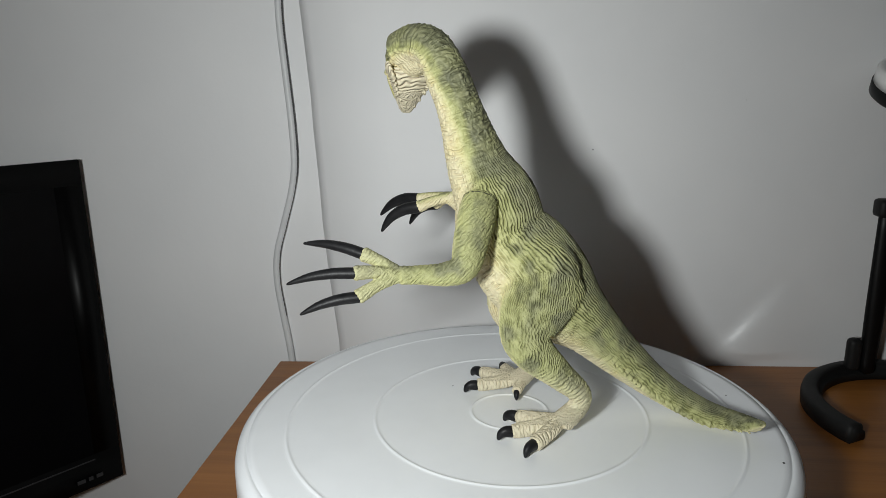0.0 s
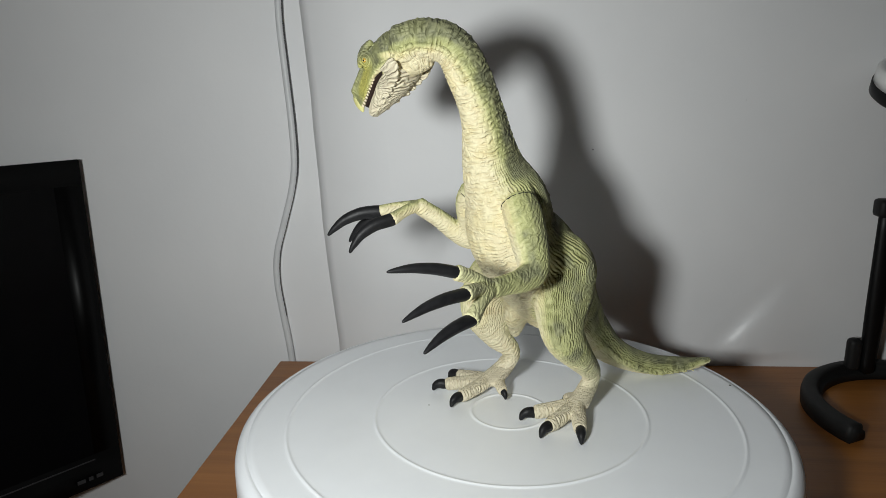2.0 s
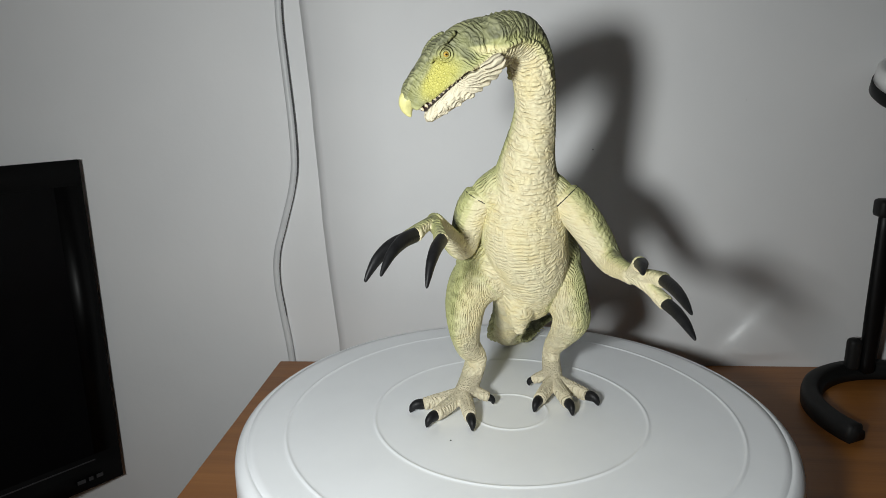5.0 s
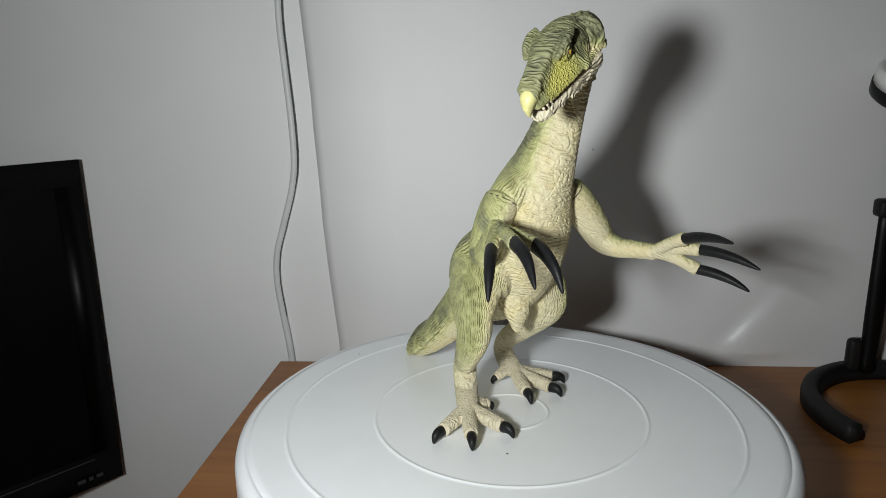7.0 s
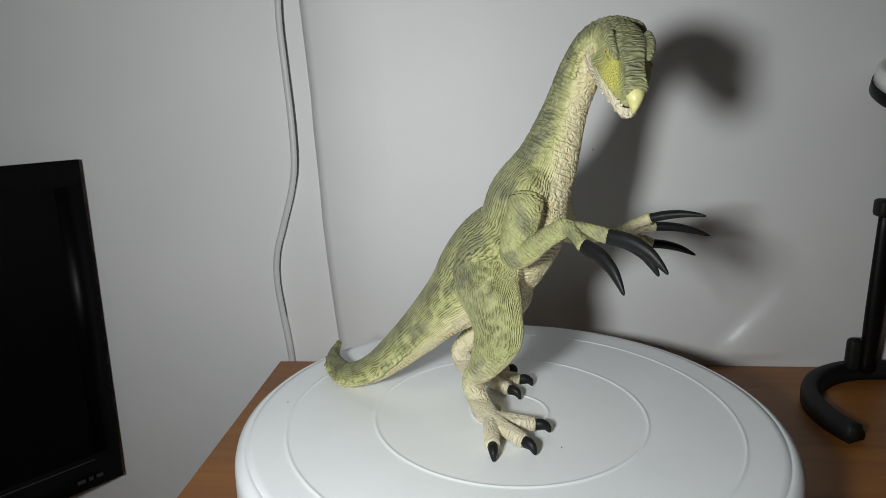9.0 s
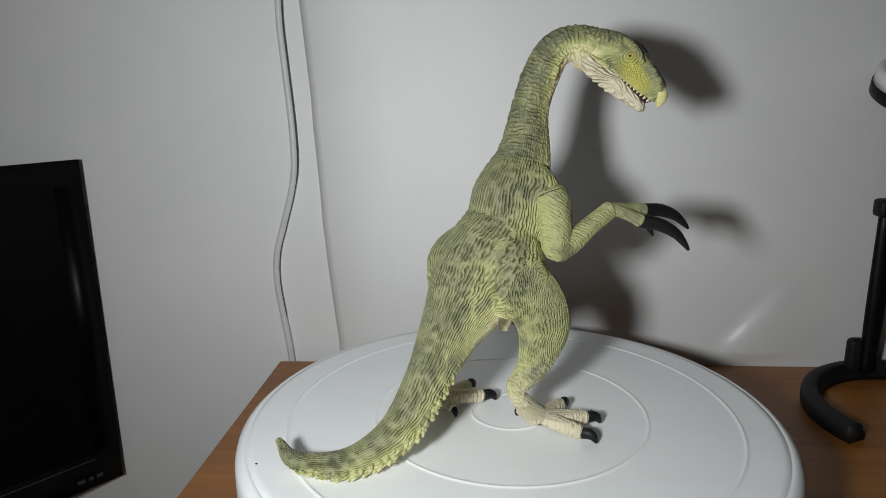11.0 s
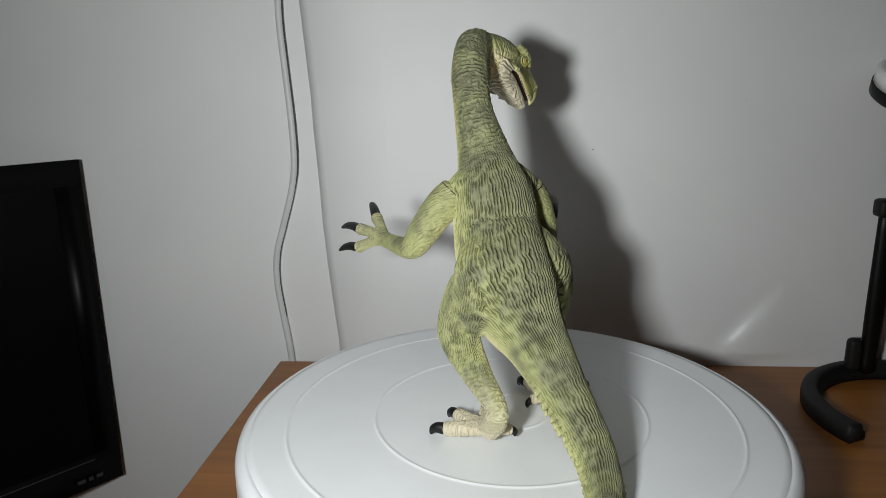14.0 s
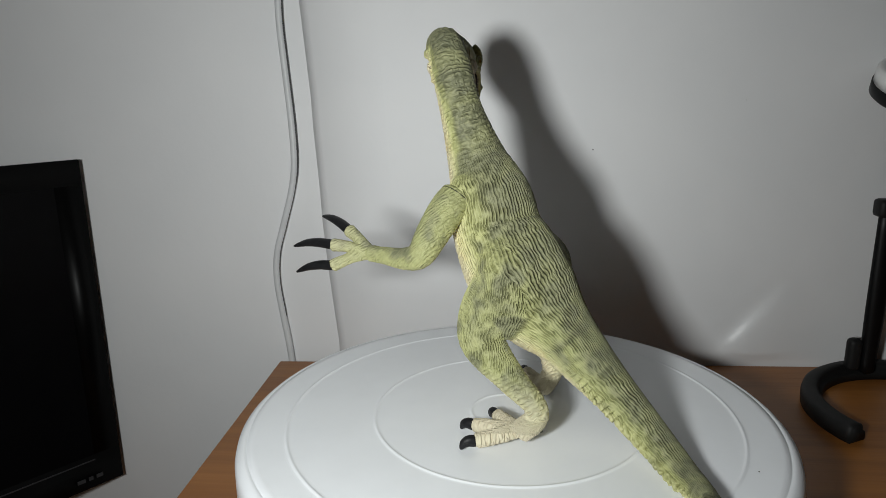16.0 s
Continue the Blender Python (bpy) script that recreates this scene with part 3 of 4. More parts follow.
def paint(me, kind):
    """Attributes for the paint: where back and belly lie, and along what the creases run."""
    n = len(me.vertices)
    co = np.empty(n * 3)
    me.vertices.foreach_get("co", co)
    co = co.reshape(n, 3)
    nor = np.empty(n * 3)
    me.vertices.foreach_get("normal", nor)
    nor = nor.reshape(n, 3)
    rows = spline(SPINE, 8)
    c = rows[:, :3]
    tan = np.gradient(c, axis=0)
    seg = np.linalg.norm(tan, axis=1)
    s = np.concatenate([[0], np.cumsum(np.linalg.norm(np.diff(c, axis=0), axis=1))])
    tan /= seg[:, None]
    # the back's direction along the spine
    up = np.array([(0, 0, 1.0), (0, 0, 1), (0.1, 0, 1), (0.4, 0, 0.9), (0.6, 0, 0.8), (0.7, 0, 0.7), (0.75, 0, 0.65), (0.8, 0, 0.6), (0.9, 0, 0.45), (0.93, 0, 0.35),
                   (0.95, 0, 0.3), (0.95, -0.1, 0.3), (0.85, -0.3, 0.4), (0.6, -0.4, 0.7), (0.2, -0.3, 0.93), (-0.1, 0.0, 1)])
    up = spline(up, 8)
    up -= tan * np.sum(up * tan, 1)[:, None]
    up /= np.linalg.norm(up, axis=1)[:, None]
    lat = np.cross(tan, up)
    k = np.empty(n, int)
    for i in range(0, n, 4000):
        k[i:i + 4000] = np.argmin(((co[i:i + 4000, None] - c[None]) ** 2).sum(-1), 1)
    off = co - c[k]
    u, l = np.sum(off * up[k], 1), np.sum(off * lat[k], 1)
    sl = s[k] + np.sum(off * tan[k], 1)
    turn = None
    if kind == "body":
        ang = u / (np.hypot(u, l) + 1e-9)
        dorsal = np.clip(0.5 + 0.55 * ang, 0, 1)
        t = sl / s[-1]
        # neck term: olive paint there, plus grazing shade put into the colour
        dorsal = np.clip(dorsal + np.interp(t, [0, 0.1, 0.3, 0.45, 1], [0.2, 0.15, 0.12, 0.0, 0.0]) + np.interp(t, [0.6, 0.75, 1], [0, 0.30, 0.40]) * np.clip(ang * 1.4 + 0.42, 0, 1), 0, 1)
        rings = np.interp(t, [0.0, 0.68, 0.77, 1], [0.1, 0.08, 0.9, 1.0])
        rings = np.maximum(rings, np.clip((0.35 - dorsal) * 5, 0, 1))
        pale = np.zeros(n)
        flow = np.stack([sl, u, l], 1)
        wl, which = leg_share(co)
        turn = np.stack([np.arctan2(l, u), np.hypot(l, u)])          # angle and distance round the axis
        for i, g in enumerate(LEGS):          # round each leg's own axis
            mine = np.flatnonzero((which == i) & (wl > 0.5))
            axis = spline(g["hip"], 6)
            for j in range(0, len(mine), 4000):
                m = mine[j:j + 4000]
                q = np.argmin(((co[m, None] - axis[None, :, :3]) ** 2).sum(-1), 1)
                o = co[m] - axis[q, :3]
                turn[:, m] = np.arctan2(o[:, 1], o[:, 0]), np.linalg.norm(o, axis=1)
        side = np.sign(co[:, 1] + 0.006)
        ld = np.clip(0.50 + 0.30 * nor[:, 1] * side + 0.22 * nor[:, 0] + 0.1 * nor[:, 2], 0, 1)
        ld *= np.interp(co[:, 2], [0.008, 0.030, 0.06], [0.3, 0.75, 1.0])
        lp = np.interp(co[:, 2] + 0.006 * nor[:, 0], [0.010, 0.046], [0.85, 0.0])
        lr = np.interp(co[:, 2], [0.03, 0.055], [1.0, 0.1])
        kh = 8 * 7
        d = co - c[kh]
        lf = np.stack([s[kh] + d @ tan[kh], d @ up[kh], d @ lat[kh]], 1)
        toe = np.clip((0.018 - co[:, 2]) / 0.009, 0, 1)
        out = np.where(co[:, 1] < 0, np.hypot(co[:, 0] - 0.034, co[:, 1] + 0.0265), np.hypot(co[:, 0] - 0.012, co[:, 1] - 0.0240))
        lf[:, 0] = lf[:, 0] * (1 - toe) + out * toe
        dorsal, pale, rings = dorsal * (1 - wl) + ld * wl, lp * wl, rings * (1 - wl) + lr * wl
        flow = flow * (1 - wl[:, None]) + lf * wl[:, None]
    elif kind == "arm":
        side = np.sign(co[:, 1].mean())
        dorsal = np.clip(0.42 + 0.33 * nor[:, 1] * side + 0.22 * nor[:, 0] + 0.22 * nor[:, 2], 0, 0.8)
        pale = np.interp(-co[:, 0], [0.045, 0.075], [0.0, 0.35])
        rings = np.full(n, 1.0)
        flow = np.stack([co[:, 2] - co[:, 0], co[:, 0] + co[:, 2], co[:, 1]], 1)
    if turn is not None:
        turn[1] = np.clip((turn[1] - 0.010) / 0.005, 0, 1)
    h = co - np.array(HEAD)
    hf = np.stack([h @ np.array(HF), h @ np.array(HU), h @ np.array(HL)], 1)
    if kind == "jaw":
        dorsal, pale, rings, flow = np.zeros(n), np.full(n, 0.9), np.zeros(n), hf
    w = np.zeros(n)
    if kind == "body":
        w = np.clip((hf[:, 0] + 0.013) / 0.009, 0, 1) * (np.linalg.norm(h, axis=1) < 0.036)
        w = w * w * (3 - 2 * w)
        hd = np.clip(0.72 + 0.30 * (nor @ np.array(HU)) + 26 * hf[:, 1], 0.1, 0.97)
        dorsal = dorsal * (1 - w) + hd * w
    crease, lift = creases(kind, flow, dorsal, rings, sl / s[-1], u, l, co, turn)
    modelled = crease.copy()
    floor = {"body": 0.10, "arm": 0.30, "jaw": 0.0}[kind]
    if kind != "jaw":
        crease = np.full(n, floor)
    if kind == "body":
        crease = np.maximum(crease, np.clip(0.75 - 1.5 * dorsal, 0, np.interp(sl / s[-1], [0.68, 0.80], [0.28, 0.22])))
        crease = np.maximum(crease, 0.24 * np.clip(pale * 1.5, 0, 1))
        near = w > 0
        ch, lh = creases("head", hf[near], dorsal[near], rings[near], None, None, None, None)
        crease[near] = crease[near] * (1 - w[near]) + ch * w[near]
        lift[near] = lift[near] * (1 - w[near]) + lh * w[near]
    me.vertices.foreach_set("co", (co + nor * lift[:, None]).ravel())
    me.update()
    yellow = np.zeros(n)
    if kind == "body":
        f_, u_, l_ = hf.T
        yellow = w * np.exp(-((f_ - 0.0105) / 0.0100) ** 4 - ((u_ + 0.0008) / 0.0056) ** 4) * np.clip((np.abs(l_) - 0.0046) * 900, 0, 1)
    for key, val in (("crease", crease), ("yellow", yellow), ("fold", modelled)):
        a = me.attributes.new(key, "FLOAT", "POINT")
        a.data.foreach_set("value", val.astype(np.float32))
    col = np.ones((n, 4), np.float32)
    col[:, 0], col[:, 1], col[:, 2], col[:, 3] = dorsal, rings, pale, (np.ones(n) if kind == "jaw" else w)
    a = me.attributes.new("paint", "FLOAT_COLOR", "POINT")
    a.data.foreach_set("color", col.ravel())
    a = me.attributes.new("flow", "FLOAT_VECTOR", "POINT")
    a.data.foreach_set("vector", flow.astype(np.float32).ravel())
    return me


def claw(parent, base, tip, r, bow, flat=0.8, name="claw"):
    """A black curved claw from its base to its tip, bowed upwards."""
    b, t = Vector(base), Vector(tip)
    d = t - b
    upw = Vector((0, 0, 1)) - d.normalized() * d.normalized().z
    upw.normalize()
    rows = []
    for q, rr in ((-0.06, 0.80), (0.0, 1.0), (0.3, 0.96), (0.6, 0.78), (0.82, 0.52), (0.95, 0.28), (0.985, 0.15)):
        p = b + d * q + upw * bow * math.sin(math.pi * min(max(q, 0), 1)) 
        rows.append((*p, r * rr * flat, r * rr))
    sidev = d.cross(upw)
    return part(name, tube(bmesh.new(), rows, 12, 4, sidev), CLAW, parent, "glossy black claw")


def tail_scales(body):
    """Leaf-shaped scales in a row along both sides of the tail."""
    rows = spline(SPINE, 12)
    c = rows[:, :3]
    step = np.concatenate([[0], np.cumsum(np.linalg.norm(np.diff(c, axis=0), axis=1))])
    tan = np.gradient(c, axis=0)
    tan /= np.linalg.norm(tan, axis=1)[:, None]
    for i in range(26):
        k = int(np.searchsorted(step, 0.014 + 0.0034 * i))
        t, p = Vector(tan[k]), Vector(c[k])
        side = Vector((0, 1, 0))
        side = (side - t * side.dot(t)).normalized()
        up = t.cross(side)
        up *= 1 if up.z > 0 else -1
        size = min(0.3 + 0.1 * i, 1.0 if i < 18 else 1.0 - 0.09 * (i - 17))
        for sgn in (1, -1):
            out = side * sgn * 0.94 - up * 0.34
            base = p + side * sgn * 0.94 * rows[k, 3] - up * 0.34 * rows[k, 4]
            tip = base + out * 0.0020 * size - t * 0.0060 * size - up * 0.0004
            scale = bmesh.new()
            tube(scale, [(*(base + t * 0.0022 - out * 0.0008), 0.0006, 0.0011), (*(base + out * 0.0002), 0.0009 * size, 0.0019 * size), (*base.lerp(tip, 0.55), 0.0008 * size, 0.0015 * size), (*tip, 0.0003, 0.0004)], 10, 3, out)
            me = bpy.data.meshes.new("scale")
            bmesh.ops.recalc_face_normals(scale, faces=scale.faces)
            scale.to_mesh(me)
            scale.free()
            part_mesh("scale", paint(me, "body"), SKIN, body)


def neck_bumps(bm):
    """Low bumps up the back of the neck."""
    rows = spline(SPINE, 12)
    c = rows[:, :3]
    step = np.concatenate([[0], np.cumsum(np.linalg.norm(np.diff(c, axis=0), axis=1))])
    tan = np.gradient(c, axis=0)
    tan /= np.linalg.norm(tan, axis=1)[:, None]
    for i in range(60):
        k = int(np.searchsorted(step, 0.155 + 0.0030 * i))
        if k >= len(c) - 2:
            break
        t, p = Vector(tan[k]), Vector(c[k])
        up = Vector((0.95, -0.1 - 0.012 * i, 0.3 + 0.03 * i))
        up = (up - t * up.dot(t)).normalized()
        lat = t.cross(up)
        up = (up if up.z > -0.2 else -up)
        for a in (-0.38, 0.0, 0.38):
            d = up * math.cos(a) + lat * math.sin(a)
            ball(bm, p + d * ((rows[k, 3] + rows[k, 4]) * 0.5 - 0.0004), (0.0008, 0.0008, 0.0011), seg=8)
        if step[k] > step[-1] - 0.042:
            for sgn in (1, -1):          # a row of beads between the neck's side and the throat
                d = (lat * sgn * 0.93 - up * 0.36)
                ball(bm, p + d * ((rows[k, 3] + rows[k, 4]) * 0.5 + 0.0002), (0.0017, 0.0017, 0.0015), seg=8)


def figurine():
    dino = thing("dinosaur_figurine", "olive green long-necked toy dinosaur with long black claws", "toy dinosaur")
    # trunk, neck and tail
    bm = bmesh.new()
    tube(bm, SPINE, 28, 6)
    tube(bm, [(0.008, -0.005, 0.076, 0.012), (0.001, -0.005, 0.060, 0.0080), (0.000, -0.005, 0.0525, 0.0045), (-0.0005, -0.005, 0.0475, 0.0024)], 16, 5)      # belly keel
    tube(bm, [(-0.012, -0.0035, 0.134, 0.012), (-0.013, -0.020, 0.126, 0.0105), (-0.014, -0.0255, 0.121, 0.008)], 16, 4, (0, 0, 1))
    tube(bm, [(-0.012, -0.004, 0.134, 0.012), (-0.011, 0.010, 0.126, 0.0105), (-0.0105, 0.0155, 0.121, 0.008)], 16, 4, (0, 0, 1))
    tube(bm, [(0.002, -0.002, 0.102, 0.0150), (0.0060, 0.0040, 0.0940, 0.0172), (0.0098, 0.0095, 0.0850, 0.0190), (0.0068, 0.0170, 0.0755, 0.0164)], 18, 5)       # hips
    tube(bm, [(0.004, -0.010, 0.102, 0.0150), (0.0100, -0.0155, 0.0940, 0.0170), (0.0168, -0.0205, 0.0855, 0.0188), (0.0150, -0.0240, 0.0770, 0.0166)], 18, 5)
    neck_bumps(bm)
    skull_forms(bm)
    feet = []
    for g in LEGS:
        tube(bm, g["hip"], 20, 5)
        f = Vector(g["foot"])
        bases = []
        for tip in g["tips"]:
            tp = Vector(tip)
            d = Vector((f.x - tp.x, f.y - tp.y, 0)).normalized()
            b = tp + d * 0.0072 + Vector((0, 0, 0.0042))
            bases.append(b)
            shin = Vector(g["hip"][-2][:3])
            tube(bm, [(*(shin - d * 0.0022), 0.0034), (*(f - d * 0.001 + Vector((0, 0, 0.0015))), 0.0042), (*(f.lerp(b, 0.4) + Vector((0, 0, 0.0002))), 0.0041), (*f.lerp(b, 0.75), 0.0038, 0.0041), (*(b + d * 0.001), 0.0035, 0.0039)], 14, 5)
        dw = Vector(g["dew"])
        db = f.lerp(dw + Vector((0, 0, 0.004)), 0.85)
        tube(bm, [(*(f + Vector((0.004, 0, 0.003))), 0.004), (*db, 0.0028)], 12, 5)
        feet.append([(b, t, 0.0031) for b, t in zip(bases, g["tips"])] + [(db, g["dew"], 0.0021)])
    fused = paint(remeshed(bm, 0.0004, 11), "body")
    n = len(fused.vertices)
    co = np.empty(n * 3)
    fused.vertices.foreach_get("co", co)
    h = co.reshape(n, 3) - np.array(HEAD)
    front = (h @ np.array(HF) > -0.0115) & (np.linalg.norm(h, axis=1) < 0.036)
    share, which = leg_share(co.reshape(n, 3))
    limb = (share > 0.5) & ~front
    tail_scales(part_mesh("body", subset(fused, ~front & ~limb, 2), SKIN, dino))
    for i, claws in enumerate(feet):
        leg = part_mesh("leg", subset(fused, limb & (which == i), 3), SKIN, dino)
        for b, t, r in claws:
            claw(leg, b, t, r, 0.0021 if r > 0.003 else 0.0012, 0.85, "toe_claw")
    skull = part_mesh("head", subset(fused, front, 3), SKIN, dino, "olive head with yellow cheeks")
    # forelimbs
    arms = (
        dict(rows=[(-0.0150, -0.0255, 0.1250, 0.0088), (-0.0165, -0.0320, 0.1185, 0.0094), (-0.0190, -0.0405, 0.1070, 0.0086), (-0.0218, -0.0468, 0.0970, 0.0072),
                   (-0.0300, -0.0495, 0.0940, 0.0058), (-0.0420, -0.0522, 0.0942, 0.0046), (-0.0510, -0.0545, 0.0945, 0.0044)],
             bases=[(-0.0683, -0.0541, 0.1045), (-0.0705, -0.0639, 0.0980), (-0.0689, -0.0657, 0.0872)],
             tips=[(-0.0985, -0.0489, 0.1081), (-0.1018, -0.0676, 0.0931), (-0.0949, -0.0717, 0.0801)], bow=0.0018, thick=0.0027, flat=1.1),
        dict(rows=[(-0.0115, 0.0155, 0.1250, 0.0088), (-0.0115, 0.0195, 0.1180, 0.0092), (-0.0090, 0.0230, 0.1070, 0.0083), (-0.0078, 0.0250, 0.0980, 0.0072),
                   (-0.0145, 0.0280, 0.0998, 0.0060), (-0.0250, 0.0335, 0.1090, 0.0050), (-0.0345, 0.0375, 0.1160, 0.0046)],
             bases=[(-0.0548, 0.0446, 0.1141), (-0.0452, 0.0498, 0.1103), (-0.0540, 0.0326, 0.1115)],
             tips=[(-0.0813, 0.0566, 0.1016), (-0.0645, 0.0669, 0.0940), (-0.0772, 0.0374, 0.0952)], bow=0.0042, thick=0.0036, flat=0.78))
    for g in arms:
        bm = bmesh.new()
        tube(bm, g["rows"], 18, 5)
        w = Vector(g["rows"][-1][:3])
        for b in g["bases"]:
            b = Vector(b)
            mid = w.lerp(b, 0.5) + Vector((0, 0, 0.0010))
            tube(bm, [(*(w + (w - b) * 0.15), 0.0036), (*mid, 0.0030), (*b, 0.0036)], 14, 5)
        arm = part_mesh("forelimb", paint(remeshed(bm, 0.00045, 5), "arm"), SKIN, dino)
        c = Vector(g["rows"][0][:3])
        axis = (Vector(g["rows"][1][:3]) - c).normalized()
        e1 = axis.orthogonal().normalized()
        e2 = axis.cross(e1)
        ring = bmesh.new()
        tube(ring, [(*(c + axis * 0.0012 + (e1 * math.cos(q) + e2 * math.sin(q)) * 0.0087), 0.0003) for q in np.linspace(0, 2 * math.pi, 25)], 8, 2, axis, False)
        part("joint_gap", ring, RUBBER, arm, "dark gap round the shoulder joint")
        for b, t in zip(g["bases"], g["tips"]):
            claw(arm, b, t, g["thick"], g["bow"], g["flat"], "long_claw")
    head(skull)
    return dino


def hp(f, u, l=0.0):
    return HEAD + HF * f + HU * u + HL * l


def skull_forms(bm):
    """Skull with a narrow flat snout ridge over cheeks that flare out to the mouth."""
    def loft(rows):
        # rows: f, top, bottom, half width, sideways
        tube(bm, [(*hp(f, (a + b) / 2, (side or (0,))[0]), w, (a - b) / 2) for f, a, b, w, *side in rows], 20, 5, HL)
    loft([(-0.0205, -0.0080, -0.0285, 0.0085, -0.0030), (-0.0155, -0.0025, -0.0262, 0.0096, -0.0012), (-0.0095, 0.0035, -0.0205, 0.0106), (-0.004, 0.0068, -0.0150, 0.0100), (0.002, 0.0070, -0.0074, 0.0080)])
    rows = spline([(-0.0110, 0.0020, -0.0135, 0.0062, 0.0102), (-0.0060, 0.0062, -0.0107, 0.0068, 0.0116), (-0.0010, 0.0080, -0.0088, 0.0066, 0.0121), (0.0040, 0.0084, -0.0074, 0.0056, 0.0114),
                   (0.0100, 0.0084, -0.0060, 0.0048, 0.0098), (0.0160, 0.0084, -0.0044, 0.0047, 0.0078), (0.0210, 0.0080, -0.0031, 0.0048, 0.0057), (0.0242, 0.0062, -0.0023, 0.0038, 0.0042), (0.0258, 0.0042, -0.0018, 0.0022, 0.0026)], 4)
    last = None
    for f, top, low, wt, wm in rows:
        h = top - low
        half = [(0.45 * wt, top), (0.85 * wt, top - 0.03 * h), (wt, top - 0.12 * h), (0.97 * wt, top - 0.24 * h), (0.5 * (wt + wm) - 0.0006, top - 0.52 * h),
                (0.25 * wt + 0.75 * wm, top - 0.74 * h), (wm, low + 0.10 * h), (0.96 * wm, low + 0.02 * h), (0.6 * wm, low)]
        cut = [bm.verts.new(hp(f, u, l)) for l, u in half] + [bm.verts.new(hp(f, low, 0))] + [bm.verts.new(hp(f, u, -l)) for l, u in reversed(half)] + [bm.verts.new(hp(f, top, 0))]
        if last:
            for i in range(len(cut)):
                bm.faces.new((last[i - 1], last[i], cut[i], cut[i - 1]))
        else:
            bm.faces.new(cut[::-1])
        last = cut
    bm.faces.new(last)
    axes = Matrix((HF, HU, HL)).transposed().to_4x4()
    for sgn in (1, -1):          # eye domes, brow ridges, beads and lips
        ball(bm, hp(0.0006, 0.0024, sgn * 0.0070), (0.0046, 0.0044, 0.0029), axes)
        tube(bm, [(*hp(-0.0085, 0.0040, sgn * 0.0080), 0.0014), (*hp(-0.0035, 0.0058, sgn * 0.0086), 0.0018), (*hp(0.002, 0.0062, sgn * 0.0082), 0.0017), (*hp(0.0068, 0.0055, sgn * 0.0068), 0.0012)], 12, 5)
        for i in range(5):       # knobs on the brow
            ball(bm, hp(-0.0066 + 0.0024 * i, 0.0054 - 0.0002 * (i - 2) ** 2, sgn * (0.0098 - 0.0003 * abs(i - 2))), (0.0011, 0.0010, 0.0011), seg=8)
        for i in range(9):       # beads from the corner of the mouth to the neck
            q = i / 10
            ball(bm, hp(-0.001 - 0.0175 * q, -0.0092 - 0.0100 * q, sgn * (0.0122 - 0.0020 * q)), (0.0018, 0.0018, 0.0018), seg=8)
        tube(bm, [(*hp(-0.004, -0.0092, sgn * 0.0116), 0.0015), (*hp(0.004, -0.0070, sgn * 0.0106), 0.0013), (*hp(0.012, -0.0050, sgn * 0.0084), 0.0010), (*hp(0.020, -0.0031, sgn * 0.0056), 0.0008)], 12, 5)
        ball(bm, hp(0.0212, 0.0060, sgn * 0.0044), (0.0016, 0.0013, 0.0011), axes, 10)      # nostril swelling


def subset(me, keep, least):
    """The part of a painted mesh whose vertices are kept, with its attributes."""
    n = len(me.vertices)
    co = np.empty(n * 3)
    me.vertices.foreach_get("co", co)
    corner = np.empty(len(me.loops), int)
    me.loops.foreach_get("vertex_index", corner)
    faces = corner.reshape(-1, 4)
    inside = keep[faces].sum(1)
    faces = faces[inside >= least]
    used = np.unique(faces)
    index = np.zeros(n, int)
    index[used] = np.arange(len(used))
    out = bpy.data.meshes.new("part")
    out.from_pydata(co.reshape(n, 3)[used], [], index[faces])
    for key, kind, field, size in (("paint", "FLOAT_COLOR", "color", 4), ("flow", "FLOAT_VECTOR", "vector", 3), ("crease", "FLOAT", "value", 1), ("yellow", "FLOAT", "value", 1), ("fold", "FLOAT", "value", 1)):
        val = np.empty(n * size, np.float32)
        me.attributes[key].data.foreach_get(field, val)
        out.attributes.new(key, kind, "POINT").data.foreach_set(field, val.reshape(n, size)[used].ravel())
    return out


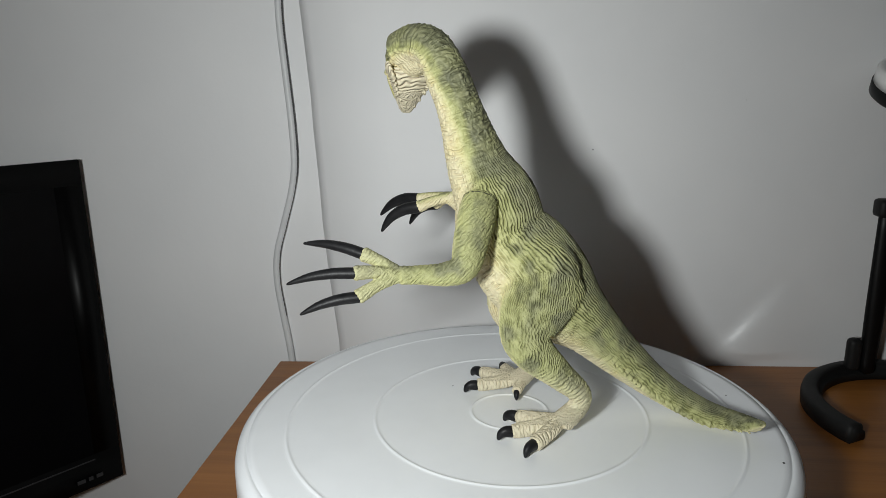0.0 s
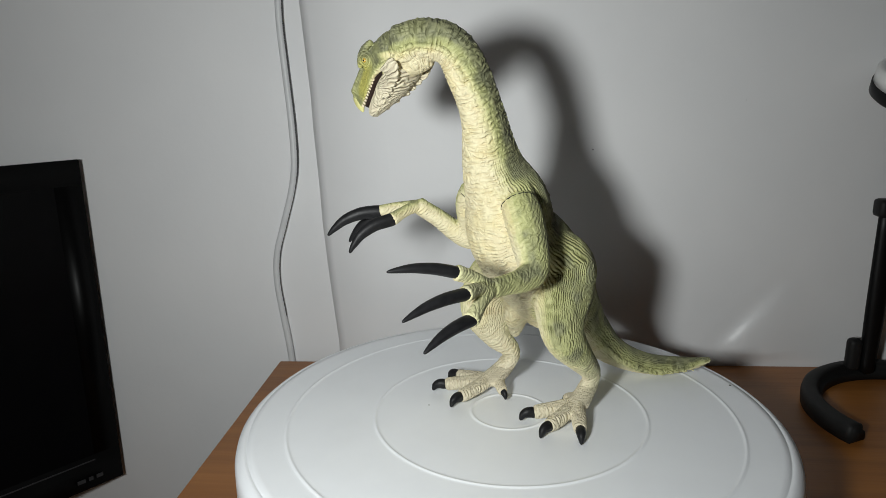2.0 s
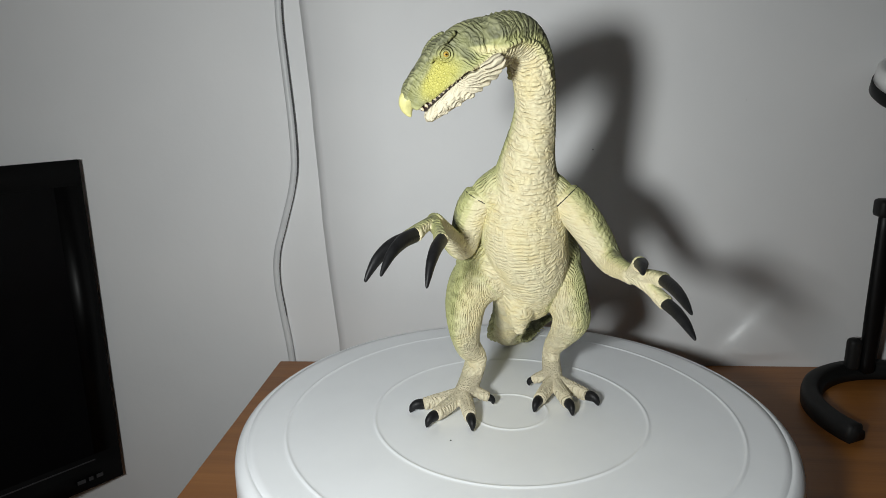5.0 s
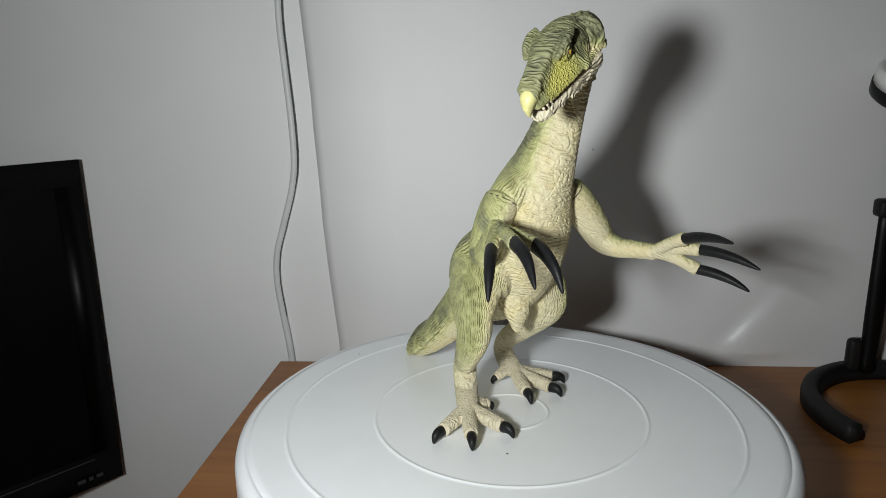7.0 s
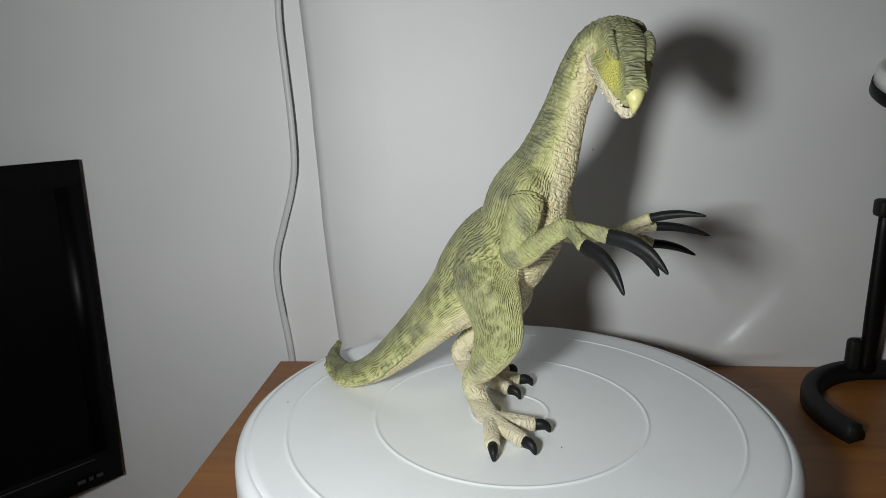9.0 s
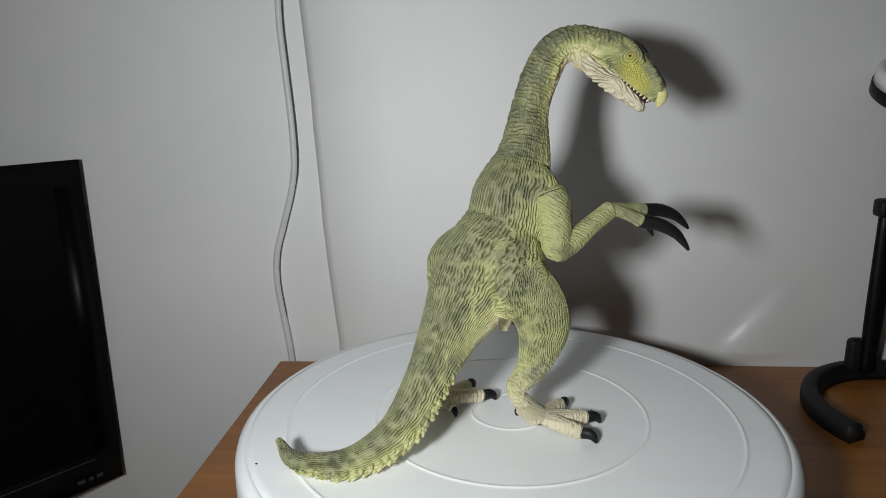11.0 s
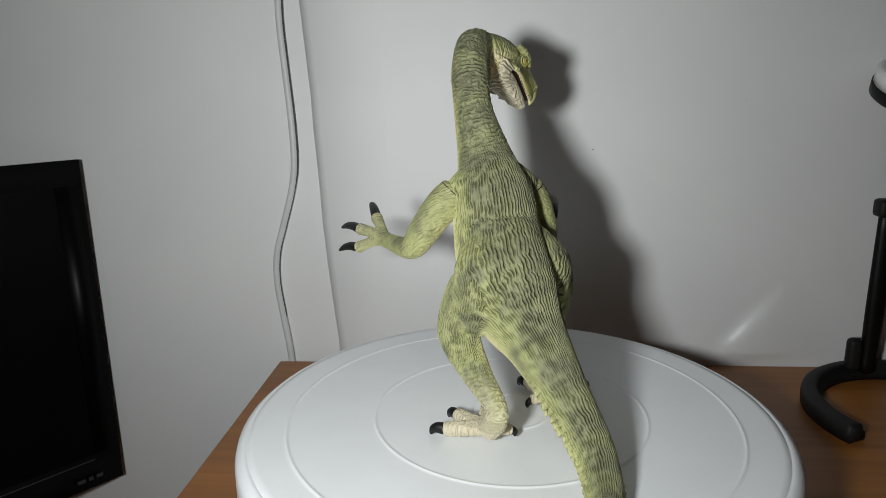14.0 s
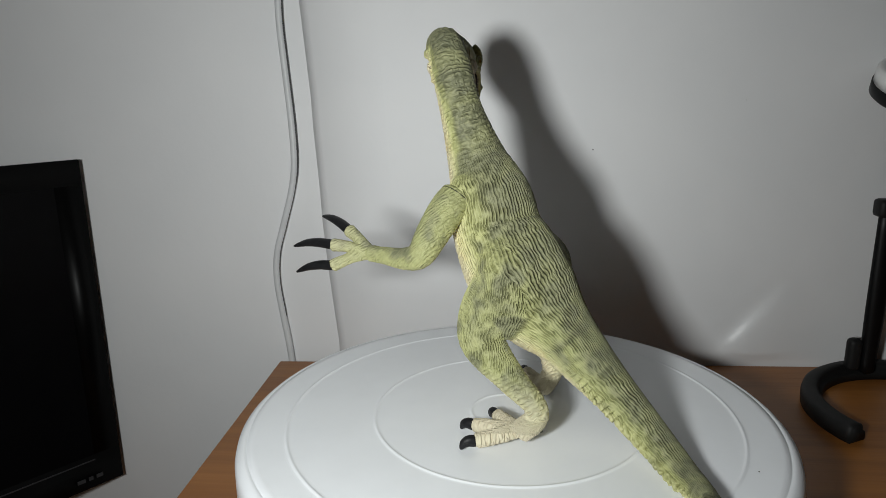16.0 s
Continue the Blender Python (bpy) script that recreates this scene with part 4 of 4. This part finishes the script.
def head(skull):
    """Jaw, beak, eyes and teeth; f along the snout, u up, l to the animal's left."""
    bm = bmesh.new()
    tube(bm, [(*hp(f, u), w, d) for f, u, w, d in ((-0.0080, -0.0168, 0.0112, 0.0040), (-0.002, -0.0152, 0.0116, 0.0056), (0.006, -0.0128, 0.0100, 0.0060), (0.014, -0.0107, 0.0074, 0.0050),
              (0.022, -0.0088, 0.0049, 0.0034), (0.0258, -0.0084, 0.0032, 0.0020))], 20, 5, HL)
    edge = np.array([(-0.0118, -0.0165, 0.0134), (-0.0112, -0.0198, 0.0128), (-0.0050, -0.0210, 0.0106), (0.0070, -0.0180, 0.0074), (0.0190, -0.0132, 0.0034)])
    for sgn in (1, -1):
        for i in range(11):      # overlapping leaf-shaped scales along the rear and lower edge
            q = i / 10
            f, u, l = (float(np.interp(q, [0, 0.25, 0.5, 0.8, 1], edge[:, j])) for j in (0, 1, 2))
            size = 1.0 - 0.55 * q
            d = (HF * -0.78 + HU * (-0.42 - 0.35 * q)).normalized()
            tip = hp(f, u, sgn * l)
            root = tip - d * 0.0100 * size + HL * sgn * (-0.0008 + 0.0022 * q)
            tube(bm, [(*root, 0.0007 * size, 0.0008), (*root.lerp(tip, 0.5), 0.0013 * size, 0.0015 * size), (*root.lerp(tip, 0.85), 0.0014 * size, 0.0018 * size), (*tip, 0.0008, 0.0010 * size)], 10, 3, HL)
    part_mesh("lower_jaw", paint(remeshed(bm, 0.0004, 3), "jaw"), SKIN, skull, "cream lower jaw with scalloped rear edge")
    bm = tube(bmesh.new(), [(*hp(-0.001, -0.0088), 0.0112, 0.0010), (*hp(0.012, -0.0064), 0.0080, 0.0014), (*hp(0.0235, -0.0042), 0.0034, 0.0016)], 14, 5, HL)
    part("mouth", bm, MOUTH, skull, "dark open mouth")
    bm = tube(bmesh.new(), [(*hp(0.0200, 0.0040), 0.0042, 0.0030), (*hp(0.0240, 0.0038), 0.0038, 0.0035), (*hp(0.0265, 0.0022), 0.0026, 0.0031), (*hp(0.0282, 0.0002), 0.0014, 0.0018), (*hp(0.0290, -0.0014), 0.0006, 0.0006)], 16, 6, HL)
    part("beak", bm, BEAK, skull, "yellow hooked beak tip")
    for sgn in (1, -1):
        bm = ball(bmesh.new(), hp(0.0006, 0.0022, sgn * 0.0090), (0.0014, 0.0014, 0.0014))
        part("eye", bm, IRIS, skull, "amber eye")
        part("pupil", ball(bmesh.new(), hp(0.0007, 0.0022, sgn * 0.0100), (0.0006, 0.0006, 0.0005)), PUPIL, skull)
        for i in range(10):
            q = i / 9
            p = hp(0.005 + 0.019 * q, -0.0070 + 0.0044 * q, sgn * (0.0101 - 0.0062 * q))
            bm = tube(bmesh.new(), [(*p, 0.0007), (*(p - HU * 0.0008), 0.0006), (*(p - HU * 0.0014 + HF * 0.0003), 0.0002)], 8, 2)
            part("tooth", bm, TEETH, skull)


dino = figurine()

TURN = [(0.0, 0.0), (0.5, 7.6), (1.0, 14.7), (1.5, 28.6), (2.0, 36.8), (2.5, 42.8), (3.0, 52.2), (3.5, 64.6), (4.0, 70.5), (4.2, 74.3), (5.25, 96.8),
        (6.3, 119.1), (6.5, 123.1), (7.0, 130.5), (7.5, 138.3), (8.0, 147.2), (8.5, 156.2), (9.0, 166.5), (9.2, 172.0), (10.25, 201.5), (11.3, 231.8), (11.5, 232.8),
        (12.0, 246.8), (12.5, 261.2), (13.0, 270.6), (13.5, 288.0), (14.0, 297.4), (14.5, 305.1), (15.0, 309.9), (15.5, 316.1), (16.0, 322.8)]


def motions():
    walk(plate, [(t, pose(0, 0, 0, 0, 0, a)) for t, a in TURN])
    walk(dino, [(t, pose(0, 0, 0, 0, 0, a)) for t, a in TURN])


motions()
